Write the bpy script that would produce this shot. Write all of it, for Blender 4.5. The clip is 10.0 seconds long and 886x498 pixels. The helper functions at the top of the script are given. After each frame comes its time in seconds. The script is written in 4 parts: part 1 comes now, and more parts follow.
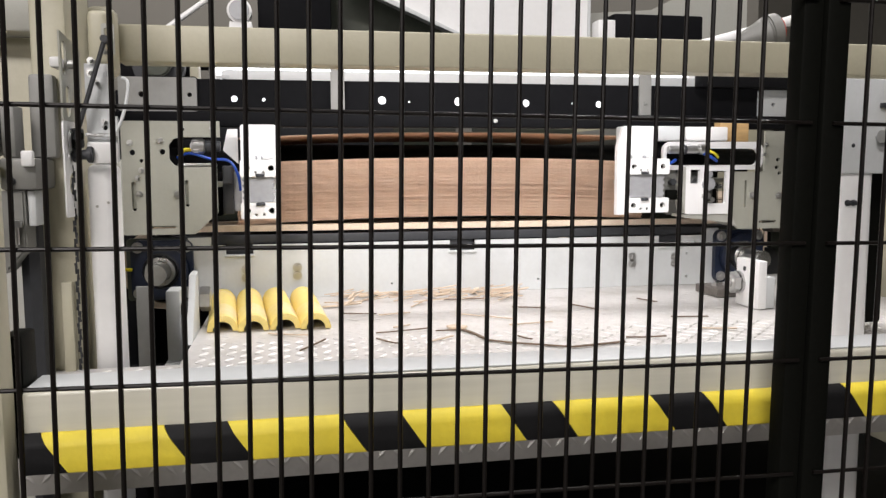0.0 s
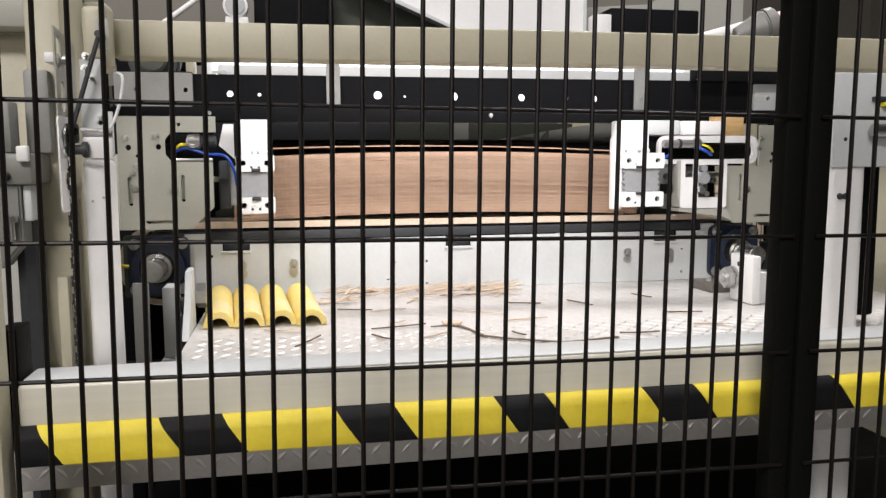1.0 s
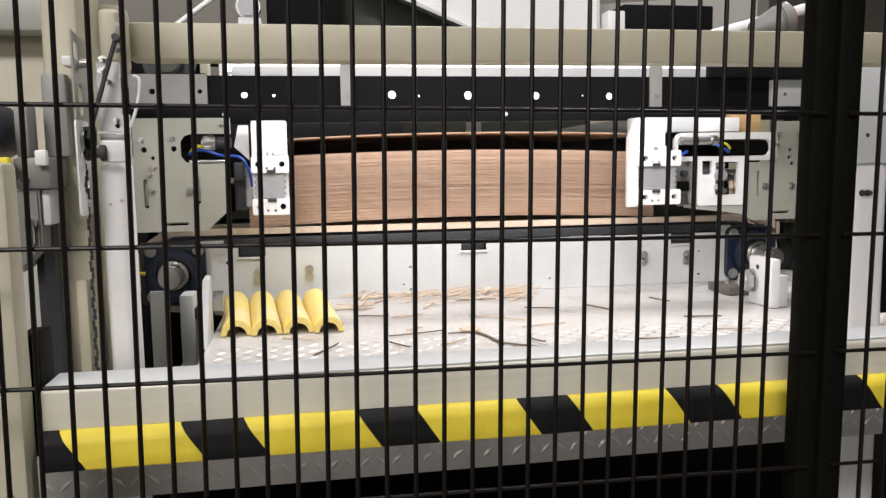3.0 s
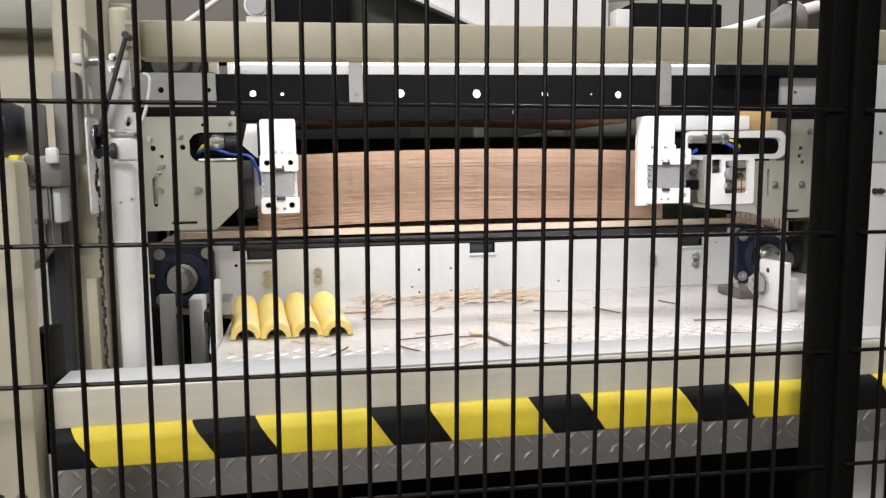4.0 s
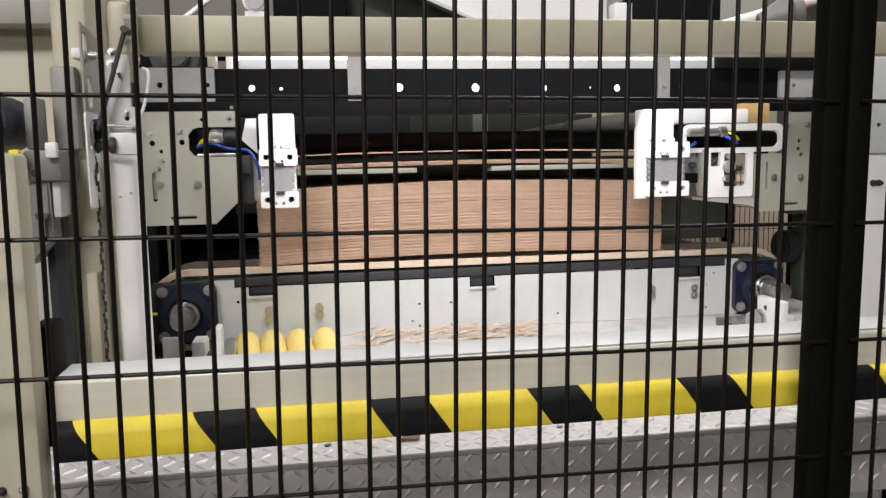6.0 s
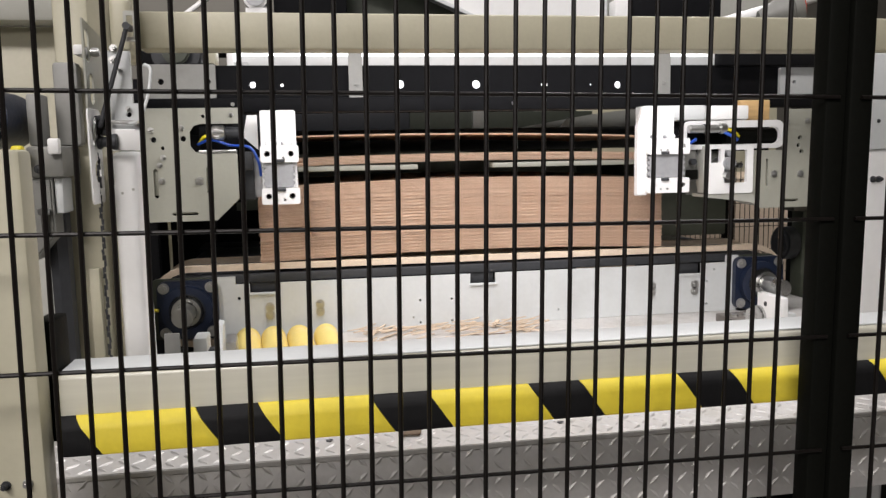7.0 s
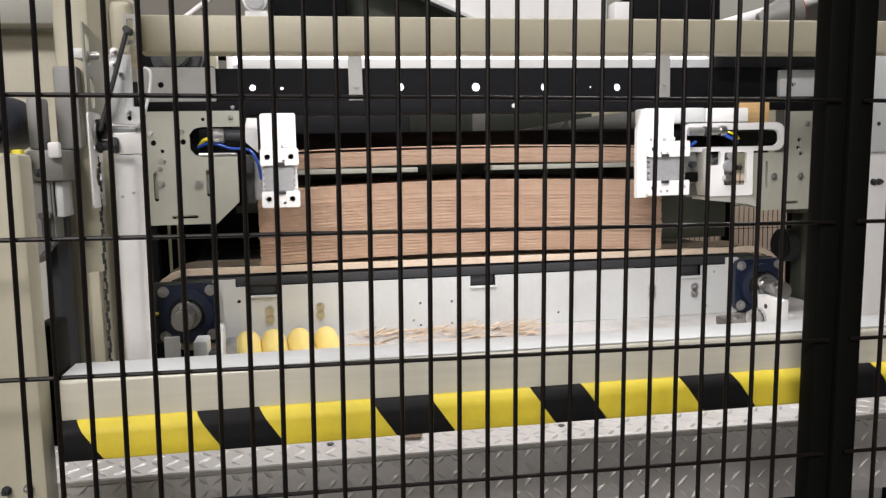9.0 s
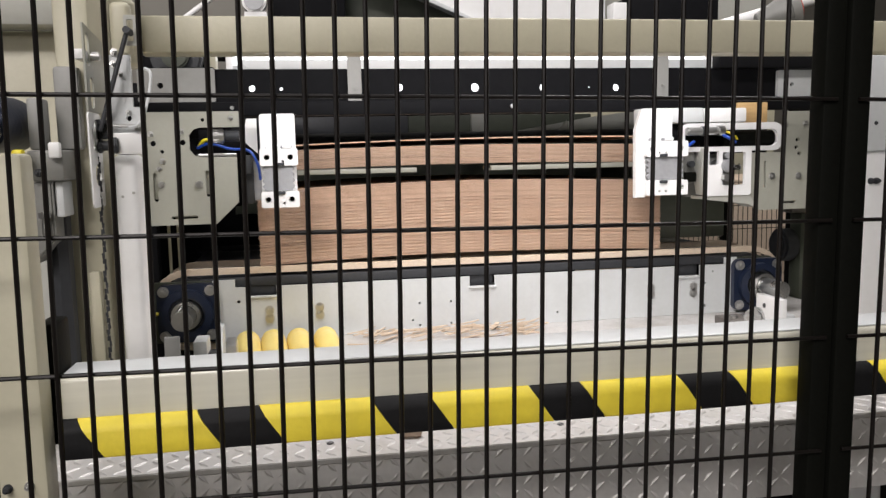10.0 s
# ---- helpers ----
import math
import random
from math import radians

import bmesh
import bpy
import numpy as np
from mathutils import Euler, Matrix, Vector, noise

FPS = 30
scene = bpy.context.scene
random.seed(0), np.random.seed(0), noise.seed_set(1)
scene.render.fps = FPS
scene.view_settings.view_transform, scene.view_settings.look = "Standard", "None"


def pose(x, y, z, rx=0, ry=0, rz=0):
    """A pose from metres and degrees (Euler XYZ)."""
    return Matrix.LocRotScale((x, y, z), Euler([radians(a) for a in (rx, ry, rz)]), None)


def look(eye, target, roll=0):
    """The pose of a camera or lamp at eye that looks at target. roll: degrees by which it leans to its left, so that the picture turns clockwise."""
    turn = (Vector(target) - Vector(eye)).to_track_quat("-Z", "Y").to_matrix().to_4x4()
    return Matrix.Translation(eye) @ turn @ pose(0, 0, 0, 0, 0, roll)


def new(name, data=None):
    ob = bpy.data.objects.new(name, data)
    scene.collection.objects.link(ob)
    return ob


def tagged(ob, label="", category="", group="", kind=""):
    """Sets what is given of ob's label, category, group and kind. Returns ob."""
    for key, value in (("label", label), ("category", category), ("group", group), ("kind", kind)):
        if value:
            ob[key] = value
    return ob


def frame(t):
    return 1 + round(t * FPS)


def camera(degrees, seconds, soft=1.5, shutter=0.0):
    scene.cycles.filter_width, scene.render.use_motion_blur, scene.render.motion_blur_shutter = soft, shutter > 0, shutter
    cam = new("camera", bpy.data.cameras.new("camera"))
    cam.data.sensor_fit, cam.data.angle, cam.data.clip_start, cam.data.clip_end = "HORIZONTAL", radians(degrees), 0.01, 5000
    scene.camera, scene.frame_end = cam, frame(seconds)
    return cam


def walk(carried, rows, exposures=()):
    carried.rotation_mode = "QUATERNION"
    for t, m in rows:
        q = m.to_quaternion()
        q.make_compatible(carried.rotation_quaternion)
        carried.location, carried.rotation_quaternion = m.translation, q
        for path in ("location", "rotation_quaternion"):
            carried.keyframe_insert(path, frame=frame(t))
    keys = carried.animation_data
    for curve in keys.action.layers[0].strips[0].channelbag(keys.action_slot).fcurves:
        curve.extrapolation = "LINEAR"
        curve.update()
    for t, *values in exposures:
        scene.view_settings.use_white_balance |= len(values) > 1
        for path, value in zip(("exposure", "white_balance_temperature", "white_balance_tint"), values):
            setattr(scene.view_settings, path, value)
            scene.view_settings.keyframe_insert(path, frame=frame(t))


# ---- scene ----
LENS = 58.8      # degrees across the width
cam = camera(LENS, 10.0, soft=1.4)
PATH = [
    (0, (0.10191, -0.5872, 1.15952), (0.47004, 1.36791, 0.95454), -0.272),
    (0.5, (0.10531, -0.59193, 1.16032), (0.47541, 1.36219, 0.94945), -0.359),
    (1, (0.10701, -0.5935, 1.15873), (0.47664, 1.35997, 0.9412), -0.39),
    (1.5, (0.10679, -0.59177, 1.15819), (0.47826, 1.36098, 0.9373), -0.458),
    (2, (0.10484, -0.58807, 1.15712), (0.4725, 1.36505, 0.93315), -0.649),
    (2.5, (0.10235, -0.58725, 1.16117), (0.4582, 1.3682, 0.93845), -0.84),
    (4, (0.09393, -0.58242, 1.15924), (0.42402, 1.37756, 0.93676), -0.914),
    (4.5, (0.09477, -0.58157, 1.15722), (0.42362, 1.3781, 0.93023), -0.948),
    (5, (0.09466, -0.58186, 1.15769), (0.42298, 1.37724, 0.92502), -1.042),
    (5.5, (0.09455, -0.5835, 1.15743), (0.42357, 1.37563, 0.92598), -1.121),
    (7, (0.09237, -0.58776, 1.15568), (0.42226, 1.37009, 0.91484), -1.143),
    (7.5, (0.09012, -0.58851, 1.15666), (0.41997, 1.36968, 0.91853), -1.163),
    (8, (0.08974, -0.58644, 1.15596), (0.42054, 1.37166, 0.91844), -1.167),
    (8.5, (0.08946, -0.58521, 1.15531), (0.42027, 1.37266, 0.91589), -1.2),
    (9, (0.09052, -0.58672, 1.15702), (0.42329, 1.37125, 0.92116), -1.207),
    (9.5, (0.09044, -0.58918, 1.15816), (0.42468, 1.36904, 0.92647), -1.19),
    (10, (0.09027, -0.58988, 1.15541), (0.42468, 1.36813, 0.92229), -1.289),
]
walk(cam, [(t, look(eye, aim, roll)) for t, eye, aim, roll in PATH], exposures=[(0.0, 0.0), (10.0, 0.0)])

# ---------------------------------------------------------------- light
world = bpy.data.worlds.new("hall_air")
world.use_nodes = True
world.node_tree.nodes["Background"].inputs[0].default_value = (0.75, 0.85, 1.0, 1)
world.node_tree.nodes["Background"].inputs[1].default_value = 0.035
scene.world = world


def area(name, loc, aim, sx, sy, watts, colour=(1, 1, 1)):
    d = bpy.data.lights.new(name, "AREA")
    d.shape, d.size, d.size_y, d.energy, d.color = "RECTANGLE", sx, sy, watts, colour
    ob = new(name, d)
    ob.matrix_world = look(loc, aim)
    return ob


# strip lamp behind the upper cross beam, unseen hall lamps, some added as fill
area("strip_light", (0.39, 0.566, 1.3105), (0.39, 0.76, 0.9), 0.84, 0.016, 2.2, (1.0, 0.965, 0.985))
area("unseen_hall_light", (-1.2, -2.7, 3.45), (0.45, 0.3, 1.1), 2.0, 0.30, 138, (1.0, 0.94, 0.92))
# low front fill, added to lift the skirt below the bumper
area("unseen_hall_light", (-2.4, -5.6, 2.5), (0.5, 0.0, 0.9), 2.4, 0.8, 78, (1.0, 0.94, 0.92))
# added overhead to brighten the white hood and the platform's front edge
area("unseen_hall_light", (0.6, 0.15, 3.9), (0.6, 0.9, 1.2), 2.2, 0.4, 54, (1.0, 0.965, 0.985))

# unseen lamp added to brighten the background behind the far fence
area("unseen_hall_light", (2.2, 2.9, 4.3), (2.2, 3.1, 0.5), 2.2, 0.4, 90, (1.0, 0.965, 0.94))

# ---------------------------------------------------------------- materials


def mat(name, base, rough=0.5, metal=0.0, var=0.08, grain=40.0, bump=0.05, stain=None, stain_amt=0.0, stain_scale=3.0,
        stretch=(1, 1, 1), per_object=0.0, spec=0.5):
    m = bpy.data.materials.new(name)
    m.use_nodes = True
    nt = m.node_tree
    N, Lk = nt.nodes, nt.links
    b = N["Principled BSDF"]
    b.inputs["Roughness"].default_value = rough
    b.inputs["Metallic"].default_value = metal
    b.inputs["Specular IOR Level"].default_value = spec
    tc = N.new("ShaderNodeTexCoord")
    mp = N.new("ShaderNodeMapping")
    mp.inputs["Scale"].default_value = stretch
    Lk.new(tc.outputs["Object"], mp.inputs["Vector"])
    fine = N.new("ShaderNodeTexNoise")
    fine.inputs["Scale"].default_value = grain
    fine.inputs["Detail"].default_value = 5
    Lk.new(mp.outputs["Vector"], fine.inputs["Vector"])
    big = N.new("ShaderNodeTexNoise")
    big.inputs["Scale"].default_value = stain_scale
    big.inputs["Detail"].default_value = 6
    Lk.new(mp.outputs["Vector"], big.inputs["Vector"])
    lo = tuple(c * (1 - var) for c in base) + (1,)
    hi = tuple(min(1, c * (1 + var)) for c in base) + (1,)
    mix = N.new("ShaderNodeMix")
    mix.data_type = "RGBA"
    mix.inputs["A"].default_value, mix.inputs["B"].default_value = lo, hi
    Lk.new(fine.outputs["Fac"], mix.inputs["Factor"])
    out = mix.outputs["Result"]
    if stain:
        rp = N.new("ShaderNodeMapRange")
        rp.inputs["From Min"].default_value, rp.inputs["From Max"].default_value = 0.52, 0.72
        rp.inputs["To Max"].default_value = stain_amt
        Lk.new(big.outputs["Fac"], rp.inputs["Value"])
        m2 = N.new("ShaderNodeMix")
        m2.data_type = "RGBA"
        m2.inputs["B"].default_value = tuple(stain) + (1,)
        Lk.new(rp.outputs["Result"], m2.inputs["Factor"])
        Lk.new(out, m2.inputs["A"])
        out = m2.outputs["Result"]
    if per_object:
        oi = N.new("ShaderNodeObjectInfo")
        hs = N.new("ShaderNodeHueSaturation")
        mr = N.new("ShaderNodeMapRange")
        mr.inputs["To Min"].default_value, mr.inputs["To Max"].default_value = 1 - per_object, 1 + per_object
        Lk.new(oi.outputs["Random"], mr.inputs["Value"])
        Lk.new(mr.outputs["Result"], hs.inputs["Value"])
        Lk.new(out, hs.inputs["Color"])
        out = hs.outputs["Color"]
    Lk.new(out, b.inputs["Base Color"])
    rr = N.new("ShaderNodeMapRange")
    rr.inputs["To Min"].default_value, rr.inputs["To Max"].default_value = max(0.02, rough - 0.1), min(1, rough + 0.12)
    Lk.new(big.outputs["Fac"], rr.inputs["Value"])
    Lk.new(rr.outputs["Result"], b.inputs["Roughness"])
    bp = N.new("ShaderNodeBump")
    bp.inputs["Strength"].default_value = bump
    bp.inputs["Distance"].default_value = 0.002
    Lk.new(fine.outputs["Fac"], bp.inputs["Height"])
    Lk.new(bp.outputs["Normal"], b.inputs["Normal"])
    return m


PLATE = mat("grey_beige_paint", (0.33, 0.33, 0.28), 0.42, var=0.05, grain=160, bump=0.12, stain=(0.28, 0.27, 0.22), stain_amt=0.25, stain_scale=9)
# the stretched stain puts the beam's reflection streaks into its colour
BEAM = mat("pale_paint_sheen_streaks", (0.60, 0.585, 0.49), 0.22, var=0.10, grain=60, bump=0.05, stain=(0.36, 0.34, 0.29), stain_amt=0.5, stain_scale=9, stretch=(0.07, 1, 3))
CREAM = mat("cream_paint", (0.46, 0.435, 0.325), 0.42, var=0.05, grain=160, bump=0.12, stain=(0.30, 0.27, 0.19), stain_amt=0.22, stain_scale=9)
GREY = mat("light_grey_paint", (0.58, 0.60, 0.60), 0.4, var=0.05, grain=150, bump=0.1, stain=(0.36, 0.36, 0.34), stain_amt=0.25, stain_scale=8)
WARMGREY = mat("warm_grey_paint", (0.40, 0.40, 0.36), 0.42, var=0.05, grain=150, bump=0.1, stain=(0.3, 0.29, 0.25), stain_amt=0.25, stain_scale=10)
WHITE = mat("white_paint", (0.80, 0.80, 0.79), 0.35, var=0.03, grain=120, bump=0.06, stain=(0.5, 0.5, 0.48), stain_amt=0.2, stain_scale=14)
# serves black paint and the shade coloured into bay back and base
DARK = mat("dark_paint_and_shade", (0.0075, 0.0077, 0.0088), 0.6, var=0.25, grain=70, bump=0.15, stain=(0.009, 0.009, 0.0095), stain_amt=0.5, spec=0.06)
BLACK = mat("black_powder_coat", (0.0042, 0.0045, 0.0036), 0.55, var=0.3, grain=300, bump=0.1, spec=0.05)
WIRE = mat("black_coated_wire", (0.0055, 0.0042, 0.0036), 0.42, var=0.3, grain=250, bump=0.05, spec=0.22)
STEEL = mat("machined_steel", (0.55, 0.55, 0.54), 0.28, metal=1.0, var=0.1, grain=90, bump=0.08, stain=(0.3, 0.27, 0.22), stain_amt=0.3, stain_scale=30)
ZINC = mat("zinc_plated_steel", (0.50, 0.50, 0.49), 0.3, metal=0.9, var=0.15, grain=120, bump=0.1)
RUSTY = mat("worn_dark_steel", (0.16, 0.145, 0.13), 0.5, metal=0.5, var=0.25, grain=80, bump=0.25, stain=(0.10, 0.07, 0.05), stain_amt=0.6, stain_scale=25)
MIDGREY = mat("mid_grey_paint", (0.20, 0.20, 0.185), 0.45, var=0.08, grain=120, bump=0.1, stain=(0.11, 0.105, 0.09), stain_amt=0.5, stain_scale=14)
OLIVE = mat("dark_olive_paint", (0.055, 0.062, 0.045), 0.5, var=0.2, grain=60, bump=0.1)
TREAD = mat("galvanised_tread_plate", (0.58, 0.565, 0.545), 0.45, metal=0.32, var=0.12, grain=120, bump=0.2, stain=(0.42, 0.40, 0.36), stain_amt=0.6, stain_scale=16)
YELLOW = mat("yellow_foam", (0.78, 0.63, 0.05), 0.55, var=0.06, grain=200, bump=0.15, stain=(0.5, 0.40, 0.05), stain_amt=0.35, stain_scale=22)
BFOAM = mat("black_foam", (0.008, 0.008, 0.0085), 0.6, var=0.3, grain=200, bump=0.15, spec=0.2)
TUBEY = mat("yellow_rubber", (0.79, 0.63, 0.20), 0.6, var=0.10, grain=130, bump=0.2, stain=(0.85, 0.72, 0.50), stain_amt=1.0, stain_scale=9)
LINER = mat("kraft_liner", (0.70, 0.525, 0.40), 0.85, var=0.12, grain=220, bump=0.2, stretch=(1, 1, 5), per_object=0.07, spec=0.2)
FLUTE = mat("kraft_flute", (0.46, 0.325, 0.235), 0.9, var=0.25, grain=420, bump=0.4, per_object=0.08, spec=0.1)
SCRAP = mat("kraft_offcut", (0.58, 0.47, 0.36), 0.85, var=0.2, grain=90, bump=0.2, spec=0.2)
DARKSCRAP = mat("brown_kraft_strip", (0.17, 0.125, 0.09), 0.85, var=0.25, grain=90, bump=0.2, spec=0.2)
BELT = mat("tan_belt_fabric", (0.66, 0.55, 0.43), 0.85, var=0.15, grain=300, bump=0.4, stain=(0.4, 0.28, 0.18), stain_amt=0.4, stain_scale=30, spec=0.2)
RUBBER = mat("dark_rubber", (0.03, 0.032, 0.036), 0.55, var=0.25, grain=120, bump=0.2)
NAVY = mat("navy_cast_iron", (0.0055, 0.012, 0.034), 0.4, var=0.2, grain=130, bump=0.3)
BLUE = mat("blue_hose", (0.012, 0.07, 0.42), 0.4, var=0.1, bump=0.02)
YCAP = mat("yellow_plastic", (0.85, 0.72, 0.03), 0.4, var=0.05, bump=0.02)
WOODY = mat("raw_plywood", (0.55, 0.36, 0.16), 0.7, var=0.25, grain=30, stretch=(1, 1, 8), bump=0.1)
CONCRETE = mat("sealed_concrete", (0.14, 0.135, 0.125), 0.55, var=0.25, grain=25, bump=0.15, stain=(0.07, 0.07, 0.065), stain_amt=0.6, stain_scale=2)
WALLM = mat("hall_wall_panel", (0.20, 0.19, 0.165), 0.7, var=0.1, grain=12, bump=0.1)
DULL = mat("dull_grey_steel_and_shade", (0.27, 0.27, 0.255), 0.45, var=0.08, grain=120, bump=0.1, stain=(0.18, 0.175, 0.16), stain_amt=0.4, stain_scale=14)
ALU = mat("cast_aluminium", (0.34, 0.345, 0.355), 0.45, metal=0.25, var=0.12, grain=140, bump=0.15, stain=(0.2, 0.2, 0.2), stain_amt=0.4, stain_scale=30)
RED = mat("red_rubber", (0.35, 0.04, 0.02), 0.5, bump=0.05)

# ---------------------------------------------------------------- building tools
BASE = {}


def thing(name, loc, label, category, group="", kind=""):
    ob = new(name)
    ob.empty_display_size = 0.03
    ob.location = loc
    BASE[ob.name] = Vector(loc)
    return tagged(ob, label, category, group, kind)


def mesh_of(bm, name, material, smooth=True):
    me = bpy.data.meshes.new(name)
    bmesh.ops.recalc_face_normals(bm, faces=bm.faces)
    bm.to_mesh(me)
    bm.free()
    for m in (material if isinstance(material, (list, tuple)) else [material]):
        me.materials.append(m)
    if smooth:
        for p in me.polygons:
            p.use_smooth = True
        me.set_sharp_from_angle(angle=radians(35))
    return me


def part(name, bm, material, parent=None, label="", smooth=True):
    """Links a bmesh given in world coordinates as one mesh under its thing or part."""
    off = BASE.get(parent.name, Vector()) if parent else Vector()
    if off.length:
        bmesh.ops.translate(bm, verts=bm.verts, vec=-off)
    ob = new(name, mesh_of(bm, name, material, smooth))
    if parent:
        ob.parent = parent
        BASE[ob.name] = off
    if label:
        ob["label"] = label
    return ob


def solo(name, bm, material, label, category, group="", kind="", origin=(0, 0, 0), smooth=True):
    """One mesh that is a thing of its own."""
    bmesh.ops.translate(bm, verts=bm.verts, vec=-Vector(origin))
    ob = new(name, mesh_of(bm, name, material, smooth))
    ob.location = origin
    BASE[ob.name] = Vector(origin)
    return tagged(ob, label, category, group, kind)


def box(x0, x1, y0, y1, z0, z1, bev=0.0015, bm=None, seg=2):
    b = bm or bmesh.new()
    m = Matrix.LocRotScale(((x0 + x1) / 2, (y0 + y1) / 2, (z0 + z1) / 2), None, (abs(x1 - x0), abs(y1 - y0), abs(z1 - z0)))
    r = bmesh.ops.create_cube(b, size=1, matrix=m)
    if bev:
        ed = list({e for v in r["verts"] for e in v.link_edges})
        bmesh.ops.bevel(b, geom=ed, offset=bev, segments=seg, affect="EDGES", profile=0.5)
    return b


def rod(p0, p1, r, seg=20, bm=None, r2=None, bev=0.0):
    b = bm or bmesh.new()
    p0, p1 = Vector(p0), Vector(p1)
    d = p1 - p0
    m = Matrix.Translation((p0 + p1) / 2) @ d.to_track_quat("Z", "Y").to_matrix().to_4x4()
    res = bmesh.ops.create_cone(b, cap_ends=True, segments=seg, radius1=r, radius2=r if r2 is None else r2, depth=d.length, matrix=m)
    if bev:
        ed = [e for e in {e for v in res["verts"] for e in v.link_edges} if any(len(f.verts) > 4 for f in e.link_faces)]
        bmesh.ops.bevel(b, geom=ed, offset=bev, segments=2, affect="EDGES")
    return b


def prism(poly, axis, a, c, bm=None, bev=0.0):
    """Extrudes a polygon (two coordinates a point) along an axis from a to c."""
    b = bm or bmesh.new()

    def at(p, h):
        return {"x": (h, p[0], p[1]), "y": (p[0], h, p[1]), "z": (p[0], p[1], h)}[axis]
    lo = [b.verts.new(at(p, a)) for p in poly]
    hi = [b.verts.new(at(p, c)) for p in poly]
    fs = [b.faces.new(lo), b.faces.new(hi[::-1])]
    n = len(poly)
    for i in range(n):
        fs.append(b.faces.new((lo[i], lo[(i + 1) % n], hi[(i + 1) % n], hi[i])))
    bmesh.ops.recalc_face_normals(b, faces=fs)
    if bev:
        ed = list({e for f in fs[:2] for e in f.edges})
        bmesh.ops.bevel(b, geom=ed, offset=bev, segments=2, affect="EDGES")
    return b


def rounded(x0, x1, z0, z1, r, n=6):
    out = []
    for cx, cz, a0 in ((x1 - r, z1 - r, 0), (x0 + r, z1 - r, 90), (x0 + r, z0 + r, 180), (x1 - r, z0 + r, 270)):
        for i in range(n + 1):
            a = radians(a0 + 90 * i / n)
            out.append((cx + r * math.cos(a), cz + r * math.sin(a)))
    return out


def disc(cx, cz, r, n=24):
    return [(cx + r * math.cos(2 * math.pi * i / n), cz + r * math.sin(2 * math.pi * i / n)) for i in range(n)]


def plate(outer, holes, y0, y1, bm=None):
    """A sheet standing in x and z, from y0 to y1 thick, with real holes."""
    b = bm or bmesh.new()
    edges = []
    loops = []
    for lp in [outer] + list(holes):
        vs = [b.verts.new((p[0], y0, p[1])) for p in lp]
        loops.append(vs)
        edges += [b.edges.new((vs[i], vs[(i + 1) % len(vs)])) for i in range(len(vs))]
    r = bmesh.ops.triangle_fill(b, use_beauty=True, use_dissolve=False, edges=edges)
    faces = [g for g in r["geom"] if isinstance(g, bmesh.types.BMFace)]
    ex = bmesh.ops.extrude_face_region(b, geom=faces)
    vs = [g for g in ex["geom"] if isinstance(g, bmesh.types.BMVert)]
    bmesh.ops.translate(b, verts=vs, vec=(0, y1 - y0, 0))
    bmesh.ops.recalc_face_normals(b, faces=b.faces)
    return b


def slot(cx, cz, w, h, n=6):
    return rounded(cx - w / 2, cx + w / 2, cz - h / 2, cz + h / 2, min(w, h) / 2 - 1e-5, n)


def hexbolt(x, y, z, r=0.006, h=0.005, bm=None, washer=True):
    """A hexagon head with washer whose axis runs along y, on a face at y."""
    b = bm or bmesh.new()
    if washer:
        rod((x, y, z), (x, y - 0.0015, z), r * 1.45, 16, b)
    rod((x, y - 0.0012, z), (x, y - 0.0012 - h, z), r, 6, b)
    rod((x, y - h, z), (x, y - h - 0.003, z), r * 0.5, 10, b)
    return b


def wire_curve(name, pts, r, material, parent=None, label=""):
    """A hose or cable as a swept tube through the points."""
    P = [Vector(p) for p in pts]
    path = []
    for i in range(len(P) - 1):
        a, b_, c, d = P[max(i - 1, 0)], P[i], P[i + 1], P[min(i + 2, len(P) - 1)]
        for k in range(8):
            t = k / 8
            path.append(0.5 * ((2 * b_) + (c - a) * t + (2 * a - 5 * b_ + 4 * c - d) * t * t + (3 * b_ - a - 3 * c + d) * t ** 3))
    path.append(P[-1])
    bm = bmesh.new()
    rings = []
    for i, p in enumerate(path):
        d = (path[min(i + 1, len(path) - 1)] - path[max(i - 1, 0)]).normalized()
        q = d.to_track_quat("Z", "Y")
        rings.append([bm.verts.new(p + q @ Vector((r * math.cos(k * math.pi / 4), r * math.sin(k * math.pi / 4), 0))) for k in range(8)])
    for u, v in zip(rings, rings[1:]):
        for k in range(8):
            bm.faces.new((u[k], u[(k + 1) % 8], v[(k + 1) % 8], v[k]))
    bm.faces.new(rings[0][::-1])
    bm.faces.new(rings[-1])
    return part(name, bm, material, parent, label)


# ---------------------------------------------------------------- the hall


def hall():
    solo("ground", box(-6, 7, -7, 8, -0.1, 0, 0), CONCRETE, "dark grey sealed concrete hall floor", "floor", kind="structure")
    solo("wall_north", box(-6, 7, 8, 8.2, 0, 5, 0), WALLM, "drab grey hall wall behind the machine", "wall", kind="structure")
    solo("wall_south", box(-6, 7, -7.2, -7, 0, 5, 0), WALLM, "drab grey hall wall", "wall", kind="structure")
    solo("wall_east", box(7, 7.2, -7, 8, 0, 5, 0), WALLM, "drab grey hall wall", "wall", kind="structure")
    solo("wall_west", box(-6.2, -6, -7, 8, 0, 5, 0), WALLM, "drab grey hall wall", "wall", kind="structure")
    solo("ceiling", box(-6.2, 7.2, -7.2, 8.2, 5, 5.2, 0), WALLM, "drab grey hall ceiling", "ceiling", kind="structure")


# ---------------------------------------------------------------- guard fence
FENCE = Matrix.Translation((0.2, 0.0018, 1.1)) @ Matrix.Rotation(radians(0.86), 4, "Y")
PITCH = 0.0225


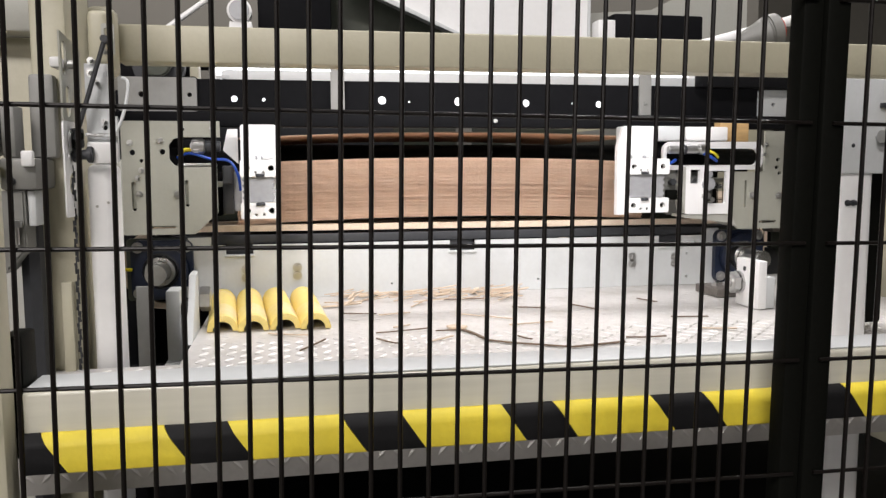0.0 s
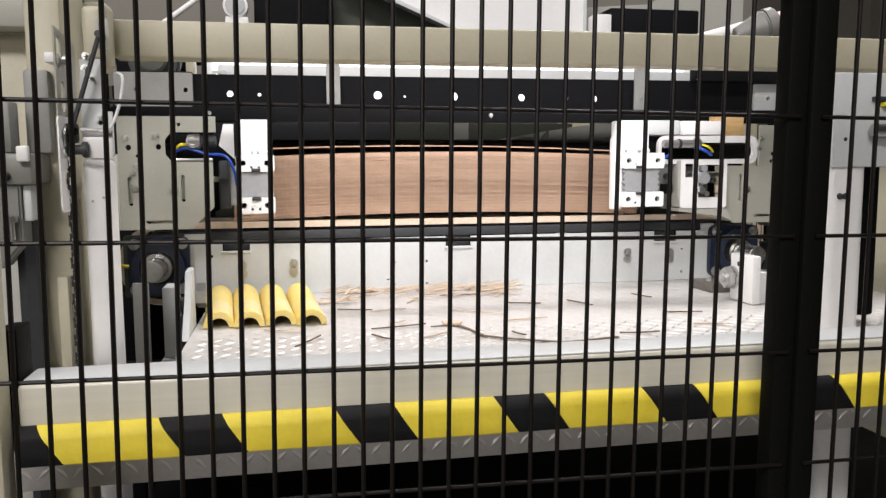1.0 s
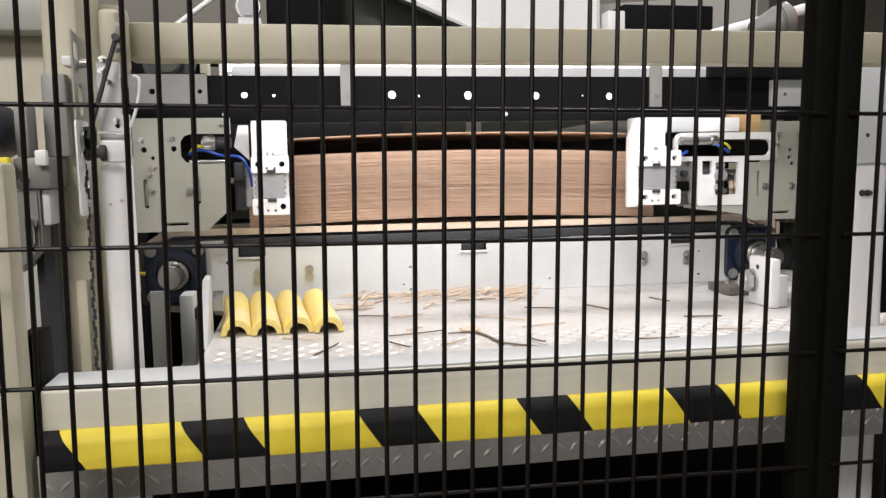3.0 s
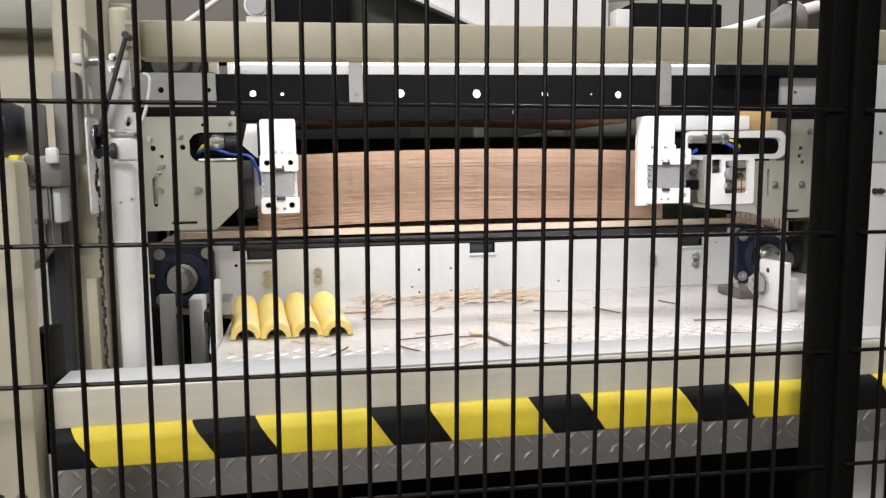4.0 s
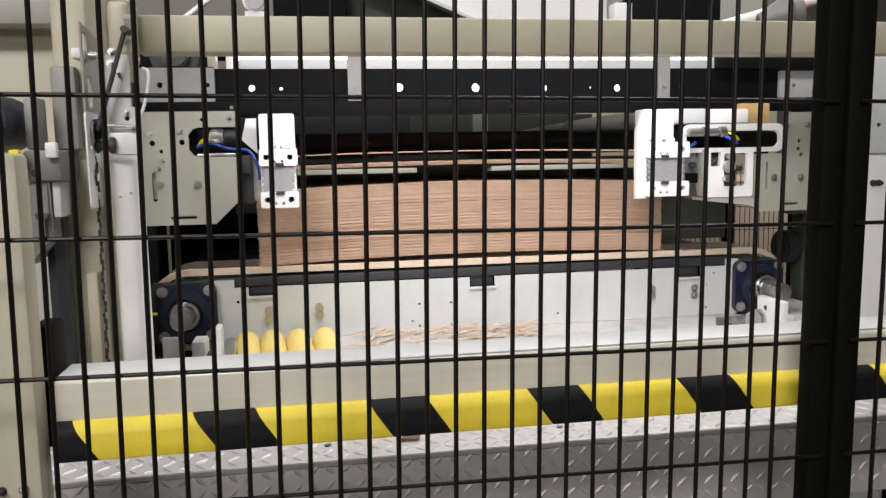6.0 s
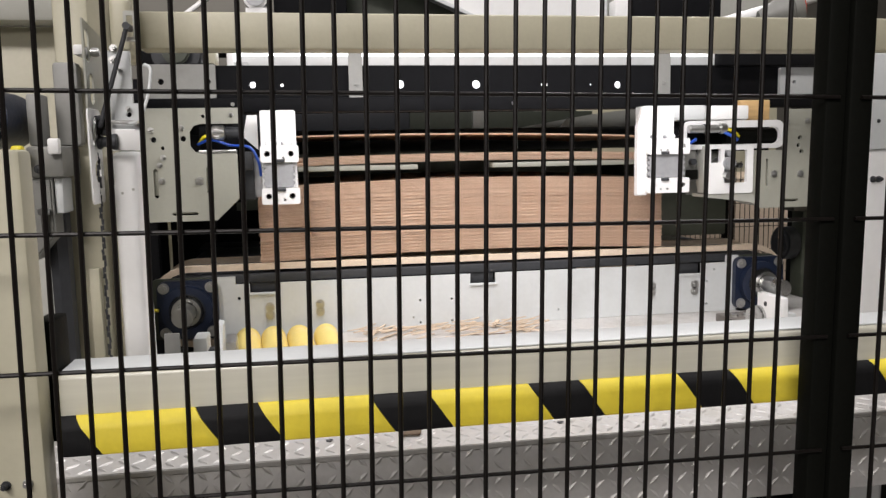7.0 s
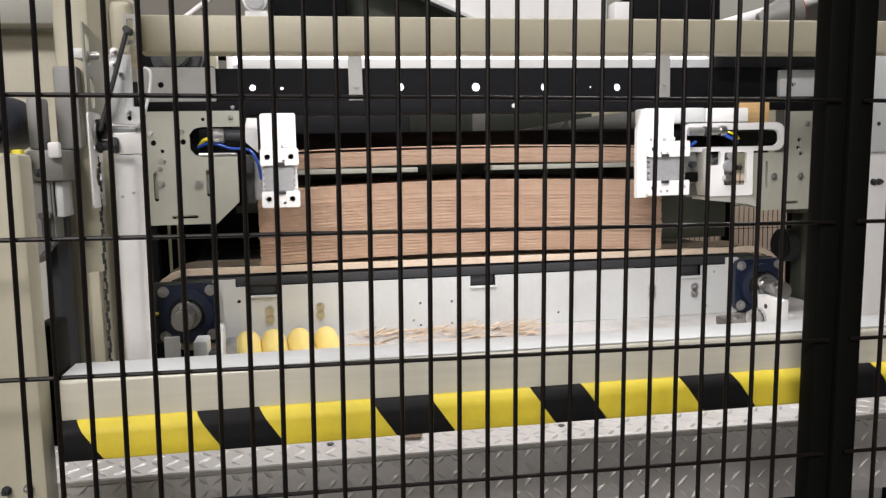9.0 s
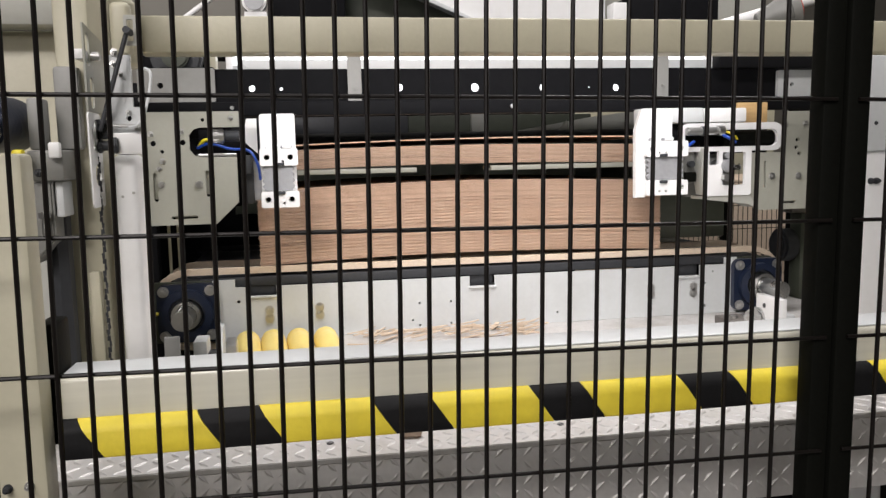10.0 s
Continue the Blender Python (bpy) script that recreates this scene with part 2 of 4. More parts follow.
def fence_panel(u0, u1, first, count, tube_side):
    """Black welded mesh; u runs along the fence from its middle."""
    f = thing("guard_fence", (0, 0, 0), "black powder-coated welded wire mesh guard panel", "fence", "guard fence")
    f.matrix_world = FENCE
    bm = rod((0, -0.0036, -1.0), (0, -0.0036, 0.72), 0.0019, 8)
    up = mesh_of(bm, "vertical_wire", WIRE)
    for i in range(count):
        ob = new("vertical_wire", up)
        ob.parent = f
        ob.location = (first + i * PITCH, 0, 0)
    bm = rod((u0, 0, 0), (u1, 0, 0), 0.0017, 8)
    across = mesh_of(bm, "horizontal_wire", WIRE)
    for k in range(-9, 8):
        ob = new("horizontal_wire", across)
        ob.parent = f
        ob.location = (0, 0, k * 0.1)
    x0, x1 = tube_side
    part("frame_tube", box(x0, x1, 0.0019, 0.0219, -1.05, 0.74, 0.003), BLACK, f)
    return f


def fence():
    # mesh left of the post, then post, then the next panel
    fence_panel(-1.10, 0.322, -0.2 - 34 * PITCH, 56, (0.311, 0.330))
    fence_panel(0.342, 1.30, 0.3685, 40, (0.333, 0.355))
    p = thing("fence_post", (0, 0, 0), "black square steel guard fence post", "post")
    p.matrix_world = FENCE
    part("tube", box(0.3285, 0.356, 0.0225, 0.0475, -1.10, 0.80, 0.003), BLACK, p)
    part("cap", box(0.326, 0.353, 0.0205, 0.0495, 0.80, 0.806, 0.002), RUBBER, p)
    part("base_plate", box(0.27, 0.39, -0.01, 0.11, -1.108, -1.10, 0.001), BLACK, p)


# ---------------------------------------------------------------- fixed frame of the machine


def lower_beam():
    b = thing("lower_beam", (0.45, 0.1, 0.9), "cream painted square steel front beam", "beam", "frame of the machine")
    part("tube", box(-0.115, 1.25, 0.072, 0.122, 0.9165, 0.984, 0.004, seg=3), BEAM, b)
    part("leg", box(1.19, 1.25, 0.079, 0.118, 0, 0.916, 0.003), CREAM, b)
    # pale strip laid on the beam top in place of its bright reflection
    part("top_sheen", box(-0.113, 1.25, 0.0745, 0.1205, 0.9842, 0.9856, 0.0005), GREY, b, "pale strip standing for the bright reflection on the top")
    part("end_bracket", box(-0.1315, -0.1155, 0.082, 0.118, 0.926, 1.0275, 0.002), BLACK, b)
    return b


def bumper():
    """Foam edge guard: a flat face under a chamfer, cut obliquely into yellow and black lengths."""
    g = thing("edge_bumper", (0.45, 0.06, 0.92), "yellow and black striped foam edge guard on the front beam", "bumper")
    prof = [(0.0718, 0.9508), (0.0700, 0.9507), (0.0672, 0.9492), (0.0632, 0.9452), (0.0618, 0.9430), (0.0612, 0.9400), (0.0608, 0.9300), (0.0606, 0.9215), (0.0614, 0.9198), (0.0632, 0.9190), (0.0718, 0.9188)]
    cuts = [-0.152, -0.099, -0.006, 0.044, 0.137, 0.187, 0.277, 0.324, 0.417, 0.468, 0.560, 0.612, 0.704, 0.756, 0.848, 0.90, 0.99, 1.04, 1.13]
    for i in range(len(cuts) - 1):
        bm = bmesh.new()
        ends = []
        for c in (cuts[i] * 1.008 + 0.0008, cuts[i + 1] * 1.008 + 0.0002):
            # the joints lean: lower points lie further along
            ends.append([bm.verts.new((max(c - 0.0055 + (0.956 - z) * 0.68, -0.114), y, z)) for y, z in prof])
        n = len(prof)
        bm.faces.new(ends[0])
        bm.faces.new(ends[1][::-1])
        for k in range(n):
            bm.faces.new((ends[0][k], ends[0][(k + 1) % n], ends[1][(k + 1) % n], ends[1][k]))
        yellow = i % 2 == 1
        part("yellow_length" if yellow else "black_length", bm, YELLOW if yellow else BFOAM, g)
    return g


def upper_beam():
    b = thing("upper_beam", (0.45, 0.5, 1.3), "cream painted steel cross beam over the stacking bay", "beam", "frame of the machine")
    part("tube", box(-0.118, 1.35, 0.50, 0.545, 1.2975, 1.345, 0.003, seg=3), CREAM, b)
    bm = box(-0.145, -0.112, 0.46, 0.50, 1.275, 1.36, 0.010, seg=4)
    part("end_bracket", bm, CREAM, b)
    part("bolt", hexbolt(-0.128, 0.46, 1.295, 0.006), ZINC, b)
    part("bolt", hexbolt(-0.128, 0.46, 1.335, 0.006), ZINC, b)
    return b


def crossbar():
    b = thing("black_crossbar", (0.5, 0.85, 1.26), "black perforated steel crossbar above the sheet slot", "crossbar")
    holes = [disc(x, z, r, 16) for x, z, r in ((0.003, 1.281, 0.0055), (0.053, 1.280, 0.0028), (0.261, 1.281, 0.0072), (0.31, 1.279, 0.002), (0.401, 1.280, 0.0075),
                                              (0.53, 1.279, 0.0066), (0.62, 1.279, 0.002), (0.673, 1.278, 0.0066))]
    part("face_plate", plate([(-0.06, 1.257), (1.20, 1.257), (1.20, 1.314), (-0.06, 1.314)], holes, 0.840, 0.846), DARK, b)
    part("lower_flange", box(-0.19, 1.20, 0.815, 0.846, 1.232, 1.2565, 0.002), DARK, b)
    part("end_plate", plate(rounded(-0.185, -0.058, 1.258, 1.315, 0.003), [disc(-0.148, 1.286, 0.005), disc(-0.07, 1.286, 0.004)], 0.830, 0.838), DULL, b)
    part("end_plate", plate(rounded(1.0, 1.12, 1.250, 1.308, 0.003), [disc(1.03, 1.28, 0.004)], 0.830, 0.838), GREY, b)
    part("bolt", hexbolt(0.463, 0.815, 1.244, 0.004, washer=False), ZINC, b)
    part("bolt", hexbolt(-0.03, 0.815, 1.246, 0.0035, washer=False), ZINC, b)
    part("dark_box", box(0.86, 1.25, 0.80, 0.829, 1.309, 1.345, 0.003), DARK, b)
    for x in (0.169, 0.748):
        t = thing("hanging_strap", (x, 0.82, 1.25), "grey flat steel strap bolted to the crossbar", "strap", "straps on the crossbar")
        part("strap", plate(rounded(x, x + 0.024, 1.256, 1.36, 0.002), [], 0.828, 0.832), DULL, t)
        part("bolt", hexbolt(x + 0.013, 0.828, 1.280, 0.0032, 0.003), DULL, t)
        part("lug", box(x + 0.004, x + 0.02, 0.832, 0.8395, 1.28, 1.30, 0.001), WARMGREY, t)
    return b


def strip_lamp():
    """White lamp housing seen between beam and crossbar, with its glowing tube."""
    glow = bpy.data.materials.new("lamp_tube")
    glow.use_nodes = True
    p = glow.node_tree.nodes["Principled BSDF"]
    p.inputs["Base Color"].default_value = (0.9, 0.9, 0.9, 1)
    p.inputs["Emission Color"].default_value = (0.94, 0.96, 1.0, 1)
    p.inputs["Emission Strength"].default_value = 2.2
    l = thing("strip_lamp", (0.4, 1.3, 1.3), "long white strip lamp lighting the bay from behind", "lamp")
    part("housing", box(-0.06, 1.06, 1.0685, 1.09, 1.26, 1.39, 0.003), WHITE, l)
    # lip coloured greyer than the white housing for the shade it lies in
    part("housing_lip", box(-0.03, 0.985, 1.00, 1.04, 1.315, 1.350, 0.004), GREY, l)
    part("diffuser", box(-0.045, 0.97, 1.0605, 1.068, 1.268, 1.385, 0.003), glow, l, "glowing white lamp tube")
    part("clip", plate(rounded(0.720, 0.750, 1.303, 1.326, 0.002), [rounded(0.727, 0.743, 1.309, 1.321, 0.001)], 0.992, 0.9995), GREY, l)
    part("clip", plate(rounded(-0.040, -0.015, 1.312, 1.338, 0.002), [rounded(-0.034, -0.022, 1.318, 1.332, 0.001)], 0.992, 0.9995), GREY, l)
    part("end_bracket", plate([(0.812, 1.296), (0.925, 1.296), (0.925, 1.327), (0.908, 1.327), (0.902, 1.314), (0.825, 1.314), (0.818, 1.327), (0.812, 1.327)], [], 0.984, 0.9915), WHITE, l)
    part("bracket_hook", rod((0.912, 0.978, 1.306), (0.912, 0.984, 1.306), 0.007, 14, bev=0.001), ZINC, l)


# ---------------------------------------------------------------- side plates and clamps


def side_plate(mirror):
    if not mirror:
        s = thing("side_plate", (-0.09, 0.72, 1.05), "cream steel side plate with slots and bolts", "plate", "side plates")
        outer = [(-0.162, 1.235), (-0.162, 1.056), (-0.055, 1.056), (-0.019, 1.090), (-0.019, 1.163), (-0.072, 1.163), (-0.084, 1.166), (-0.091, 1.175),
                 (-0.091, 1.198), (-0.084, 1.207), (-0.074, 1.210), (-0.013, 1.210), (-0.013, 1.235)]
        holes = [slot(-0.146, 1.117, 0.007, 0.046), slot(-0.066, 1.121, 0.006, 0.043), slot(-0.104, 1.068, 0.040, 0.005),
                 disc(-0.146, 1.186, 0.0045, 14), disc(-0.101, 1.187, 0.0045, 14), disc(-0.133, 1.173, 0.003, 12), disc(-0.069, 1.222, 0.0028, 12)]
        part("sheet", plate(outer, holes, 0.720, 0.726), PLATE, s)
        part("edge_fold", box(-0.176, -0.1622, 0.716, 0.76, 1.056, 1.176, 0.002), WARMGREY, s)
        for x, z, r in ((-0.137, 1.121, 0.005), (-0.079, 1.120, 0.006), (-0.133, 1.158, 0.0045), (-0.139, 1.146, 0.004), (-0.103, 1.204, 0.0045), (-0.149, 1.201, 0.0045), (-0.025, 1.224, 0.0035)):
            part("bolt", hexbolt(x, 0.720, z, r * 0.72, 0.004), ZINC, s)
        for x, z, w, h in ((-0.146, 1.117, 0.016, 0.050), (-0.066, 1.121, 0.016, 0.047), (-0.104, 1.068, 0.044, 0.012)):
            part("slot_backing", box(x - w / 2, x + w / 2, 0.7262, 0.729, z - h / 2 + 0.006, z + h / 2, 0.0005), PLATE, s)
    else:
        s = thing("side_plate", (0.95, 0.72, 1.05), "cream steel side plate with slots and bolts", "plate", "side plates")
        outer = [(1.06, 1.224), (0.955, 1.224), (0.955, 1.150), (0.89, 1.150), (0.89, 1.062), (0.905, 1.045), (0.935, 1.045), (1.06, 1.045)]
        holes = [slot(0.918, 1.11, 0.005, 0.05), slot(0.965, 1.058, 0.035, 0.005), disc(0.982, 1.172, 0.004, 12), disc(0.980, 1.158, 0.004, 12), disc(0.986, 1.147, 0.004, 12)]
        part("sheet", plate(outer, holes, 0.735, 0.741), PLATE, s)
        for x, z, r in ((0.932, 1.107, 0.006), (0.985, 1.106, 0.006), (0.956, 1.20, 0.004), (0.996, 1.202, 0.0045), (0.953, 1.182, 0.003)):
            part("bolt", hexbolt(x, 0.735, z, r * 0.72, 0.004), ZINC, s)
        for x, z, w, h in ((0.918, 1.11, 0.014, 0.052), (0.965, 1.058, 0.039, 0.012)):
            part("slot_backing", box(x - w / 2, x + w / 2, 0.7412, 0.744, z - h / 2 + 0.006, z + h / 2, 0.0005), PLATE, s)
    return s


def clamp_head(x, side, w):
    """White guide head: a tall plate, two drilled blocks and a grey toothed middle."""
    g = thing("clamp_head", (x, 0.72, 1.08), "bright white guide head with two drilled blocks", "clamp", "guide heads beside the stack")
    x1 = x + w
    if side < 0:
        part("back_plate", plate(rounded(x + 0.001, x1 - 0.003, 1.085, 1.230, 0.004), [], 0.716, 0.724), WHITE, g)
    else:
        part("back_plate", plate(rounded(x + 0.004, x + 0.054, 1.085, 1.229, 0.003), [], 0.716, 0.724), WHITE, g)
        part("cheek", prism([(x - 0.0145, 1.076), (x - 0.0145, 1.195), (x - 0.004, 1.229), (x + 0.0035, 1.229), (x + 0.0035, 1.076)], "y", 0.712, 0.726, bev=0.001), WHITE, g)
    for z0, z1 in ((1.147, 1.174), (1.080, 1.106)):
        holes = [disc(x + 0.011, (z0 + z1) / 2, 0.0048, 14), disc(x1 - 0.012, (z0 + z1) / 2, 0.0048, 14), disc(x + 0.024, z0 + 0.007, 0.0022, 10), disc(x + 0.036, z0 + 0.007, 0.0022, 10)]
        b = part("block", plate(rounded(x, x1, z0, z1, 0.003), holes, 0.700, 0.7155), WHITE, g)
        for hx in (x + 0.011, x1 - 0.012):
            part("socket_screw", rod((hx, 0.7155, (z0 + z1) / 2), (hx, 0.709, (z0 + z1) / 2), 0.0036, 10), BLACK, b)
        part("latch", box(x + 0.024, x + 0.038, 0.697, 0.7025, (z0 if z0 > 1.1 else z1 - 0.005), (z0 + 0.005 if z0 > 1.1 else z1), 0.001), RUBBER, b)
    teeth = [(x + 0.006, 1.107)]
    for k in range(4):
        z = 1.110 + k * 0.0095
        teeth += [(x + 0.006, z), (x + 0.003, z + 0.002), (x + 0.003, z + 0.005), (x + 0.006, z + 0.007)]
    teeth += [(x + 0.006, 1.147), (x + w - 0.010, 1.147)]
    for k in range(3, -1, -1):
        z = 1.110 + k * 0.0095
        teeth += [(x + w - 0.010, z + 0.007), (x + w - 0.007, z + 0.005), (x + w - 0.007, z + 0.002), (x + w - 0.010, z)]
    teeth += [(x + w - 0.010, 1.107)]
    part("toothed_insert", prism(teeth, "y", 0.704, 0.7155), ALU, g, "grey cast aluminium insert")
    for q in range(4):
        part("rib", box(x + 0.009 + q * 0.012, x + 0.015 + q * 0.012, 0.706, 0.7155, 1.1745, 1.180, 0.001), ALU, g)
    for z in (1.176, 1.1775):
        part("pin", rod((x + (0.010 if z < 1.177 else 0.036), 0.705, z), (x + (0.024 if z < 1.177 else 0.05), 0.705, z), 0.0035, 10), WHITE, g)
    return g


def left_actuator():
    a = thing("pneumatic_actuator", (-0.03, 0.76, 1.1), "grey pneumatic actuator with blue hose beside the guide head", "actuator", "actuators")
    part("body", box(-0.014, 0.004, 0.755, 0.80, 1.085, 1.165, 0.003), RUBBER, a)
    part("cylinder", rod((0.010, 0.765, 1.09), (0.010, 0.765, 1.155), 0.009, 18, bev=0.002), ALU, a)
    part("black_valve", box(-0.012, 0.004, 0.735, 0.7445, 1.135, 1.165, 0.003), RUBBER, a)
    part("fitting", rod((-0.058, 0.735, 1.196), (-0.038, 0.735, 1.196), 0.012, 16, bev=0.002), ZINC, a)
    part("knob", rod((-0.050, 0.724, 1.196), (-0.050, 0.735, 1.196), 0.010, 16, bev=0.003), WHITE, a)
    part("black_coupling", rod((-0.037, 0.738, 1.196), (-0.014, 0.738, 1.196), 0.009, 14, bev=0.001), RUBBER, a)
    part("bracket", prism([(0.012, 1.168), (0.012, 1.225), (-0.004, 1.225), (-0.012, 1.19)], "y", 0.760, 0.766), WHITE, a)
    wire_curve("blue_hose", [(-0.082, 0.745, 1.178), (-0.060, 0.733, 1.185), (-0.03, 0.735, 1.176), (0.0, 0.730, 1.172), (0.013, 0.728, 1.150), (0.016, 0.735, 1.125)], 0.0022, BLUE, a)
    wire_curve("yellow_lead", [(-0.080, 0.750, 1.180), (-0.070, 0.738, 1.190), (-0.058, 0.742, 1.190)], 0.003, YCAP, a)
    part("steel_tongue", box(-0.080, -0.020, 0.730, 0.742, 1.163, 1.169, 0.002), ZINC, a)
    part("dark_housing", box(-0.088, 0.016, 0.81, 0.84, 1.155, 1.21, 0.003), DARK, a)


def right_actuator():
    a = thing("pneumatic_actuator", (0.84, 0.76, 1.08), "white slotted actuator bracket with a small motor and blue wiring", "actuator", "actuators")
    outer = rounded(0.758, 0.957, 1.1540, 1.2050, 0.016)
    part("slotted_arm", plate(outer, [rounded(0.765, 0.9475, 1.1625, 1.1925, 0.012)], 0.744, 0.752), WHITE, a)
    part("black_rod", rod((0.845, 0.765, 1.1765), (0.948, 0.765, 1.1765), 0.0150, 20, bev=0.002), BLACK, a)
    part("dark_web", box(0.752, 0.950, 0.782, 0.786, 1.150, 1.206, 0.001), DARK, a)
    part("grey_rail", box(0.690, 0.807, 0.757, 0.80, 1.2065, 1.2335, 0.003), GREY, a)
    part("top_rail", box(0.8095, 0.892, 0.756, 0.80, 1.2065, 1.2325, 0.003), WHITE, a)
    b = part("barrel", rod((0.764, 0.738, 1.1905), (0.822, 0.738, 1.1905), 0.0075, 16, bev=0.002), ZINC, a)
    part("ball_joint", rod((0.822, 0.738, 1.191), (0.838, 0.738, 1.191), 0.0095, 16, bev=0.003), STEEL, b)
    part("barrel_ring", rod((0.793, 0.738, 1.1905), (0.798, 0.738, 1.1905), 0.0088, 16), RUBBER, b)
    part("box_frame", plate(rounded(0.7955, 0.8865, 1.0740, 1.1600, 0.005), [rounded(0.8040, 0.8225, 1.1295, 1.1545, 0.002), rounded(0.8300, 0.8745, 1.0930, 1.1520, 0.003)], 0.728, 0.736), WHITE, a)
    part("curved_cheek", prism([(0.7955, 1.160), (0.7915, 1.145), (0.7900, 1.120), (0.7915, 1.095), (0.7955, 1.0760)], "y", 0.728, 0.760, bev=0.001), WARMGREY, a)
    part("back_cover", box(0.790, 0.884, 0.790, 0.800, 1.070, 1.156, 0.003), MIDGREY, a)
    part("side_block", box(0.758, 0.7895, 0.752, 0.79, 1.097, 1.158, 0.004), MIDGREY, a)
    part("dark_switch", box(0.766, 0.788, 0.743, 0.7515, 1.100, 1.118, 0.002), BLACK, a)
    part("switch_knob", rod((0.778, 0.740, 1.132), (0.778, 0.752, 1.132), 0.006, 14, bev=0.001), RUBBER, a)
    m = part("small_motor", rod((0.8385, 0.720, 1.128), (0.8385, 0.772, 1.128), 0.0115, 18, bev=0.002), ALU, a)
    part("flange", box(0.8310, 0.8480, 0.742, 0.746, 1.094, 1.150, 0.003), ALU, m)
    part("nut", rod((0.8325, 0.716, 1.107), (0.8325, 0.742, 1.107), 0.0065, 6), ZINC, m)
    part("nut", rod((0.8450, 0.722, 1.100), (0.8450, 0.742, 1.100), 0.0050, 6), ZINC, m)
    part("cable_gland", rod((0.8400, 0.724, 1.146), (0.8400, 0.742, 1.146), 0.0060, 12), ALU, m)
    part("side_pin", rod((0.866, 0.735, 1.124), (0.866, 0.790, 1.124), 0.0050, 12), STEEL, a)
    wire_curve("blue_hose", [(0.832, 0.735, 1.184), (0.845, 0.728, 1.176), (0.858, 0.735, 1.170)], 0.0028, BLUE, a)
    wire_curve("blue_hose", [(0.746, 0.735, 1.146), (0.752, 0.726, 1.160), (0.768, 0.728, 1.168), (0.780, 0.740, 1.172)], 0.0028, BLUE, a)
    wire_curve("yellow_lead", [(0.838, 0.735, 1.189), (0.850, 0.730, 1.184), (0.862, 0.737, 1.176)], 0.0022, YCAP, a)
    part("lower_wedge", prism([(0.7955, 1.0735), (0.8865, 1.0735), (0.900, 1.050), (0.880, 1.058), (0.7955, 1.068)], "y", 0.73, 0.78), WARMGREY, a)
    solo("plywood_spacer", box(0.894, 0.955, 0.79, 0.812, 1.206, 1.244, 0.002), WOODY, "raw plywood spacer block wedged under the crossbar", "block")


# ---------------------------------------------------------------- dark back of the bay


def bay_back():
    b = thing("bay_interior", (0.4, 1.6, 0.9), "machine interior with rollers behind the stack, coloured near black for shade", "machine")
    # sheets here are coloured dark to stand for the bay's dim depth
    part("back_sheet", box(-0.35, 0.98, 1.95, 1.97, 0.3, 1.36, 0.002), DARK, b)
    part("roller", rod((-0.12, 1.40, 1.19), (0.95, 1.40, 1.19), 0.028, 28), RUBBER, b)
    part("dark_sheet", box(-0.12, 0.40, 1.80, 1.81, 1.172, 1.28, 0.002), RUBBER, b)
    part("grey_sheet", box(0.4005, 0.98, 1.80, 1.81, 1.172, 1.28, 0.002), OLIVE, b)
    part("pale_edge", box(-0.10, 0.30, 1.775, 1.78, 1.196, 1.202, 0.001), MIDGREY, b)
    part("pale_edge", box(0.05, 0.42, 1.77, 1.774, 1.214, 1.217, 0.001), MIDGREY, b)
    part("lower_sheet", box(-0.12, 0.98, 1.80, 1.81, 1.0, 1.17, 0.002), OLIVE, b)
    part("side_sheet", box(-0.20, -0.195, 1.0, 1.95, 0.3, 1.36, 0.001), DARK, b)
    part("grey_bracket", box(0.585, 0.632, 1.75, 1.765, 1.18, 1.29, 0.002), WARMGREY, b)
    part("grey_bracket", prism([(0.845, 1.18), (0.846, 1.222), (0.878, 1.257), (0.882, 1.18)], "y", 1.73, 1.74), WHITE, b)
    part("slanted_rail", prism([(0.585, 1.205), (0.97, 1.268), (1.25, 1.30), (1.25, 1.17), (0.70, 1.17)], "y", 1.77, 1.78), WARMGREY, b)
    for x in (-0.158, -0.142):
        solo("guide_rod", rod((x, 0.885, 0.9505), (x, 0.885, 1.10), 0.0028, 10), CREAM, "thin pale upright rod beside the conveyor", "rod", "upright rods")
    s = thing("dark_grey_cabinet", (0.84, 0.86, 0.98), "dark grey steel cover beside the stack", "cover")
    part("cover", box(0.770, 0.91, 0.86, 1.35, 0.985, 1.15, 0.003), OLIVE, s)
    # covers added to keep this corner of the bay dark
    s = thing("dark_cover", (-0.08, 0.9, 1.0), "dark cover beside the stack, added to darken the corner", "cover")
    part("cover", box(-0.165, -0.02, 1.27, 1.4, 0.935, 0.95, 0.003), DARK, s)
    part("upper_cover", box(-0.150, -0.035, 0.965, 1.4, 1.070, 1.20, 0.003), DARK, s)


def machine_base():
    m = thing("machine_base", (0.5, 0.8, 0.0), "near-black base standing for the shaded void under the platform", "base")
    # dark box added so the space under the platform reads as unlit
    part("void_box", box(-0.12, 1.15, 0.30, 1.25, 0.0, 0.66, 0.004), DARK, m)
    part("cross_rail", box(-0.12, 1.15, 0.255, 0.299, 0.60, 0.64, 0.004), DARK, m)
    part("cream_foot", box(0.055, 0.115, 0.30, 0.36, 0.661, 0.74, 0.004), CREAM, m)


def top_frame():
    f = thing("top_frame", (0.5, 1.25, 0), "dark steel frame carrying the boxes over the bay", "frame")
    part("deck", box(-0.34, 1.40, 1.14, 1.45, 1.40, 1.42, 0.002), DARK, f)
    for x in (-0.34, 1.36):
        part("leg", box(x, x + 0.04, 1.30, 1.34, 0, 1.3995, 0.002), DARK, f)


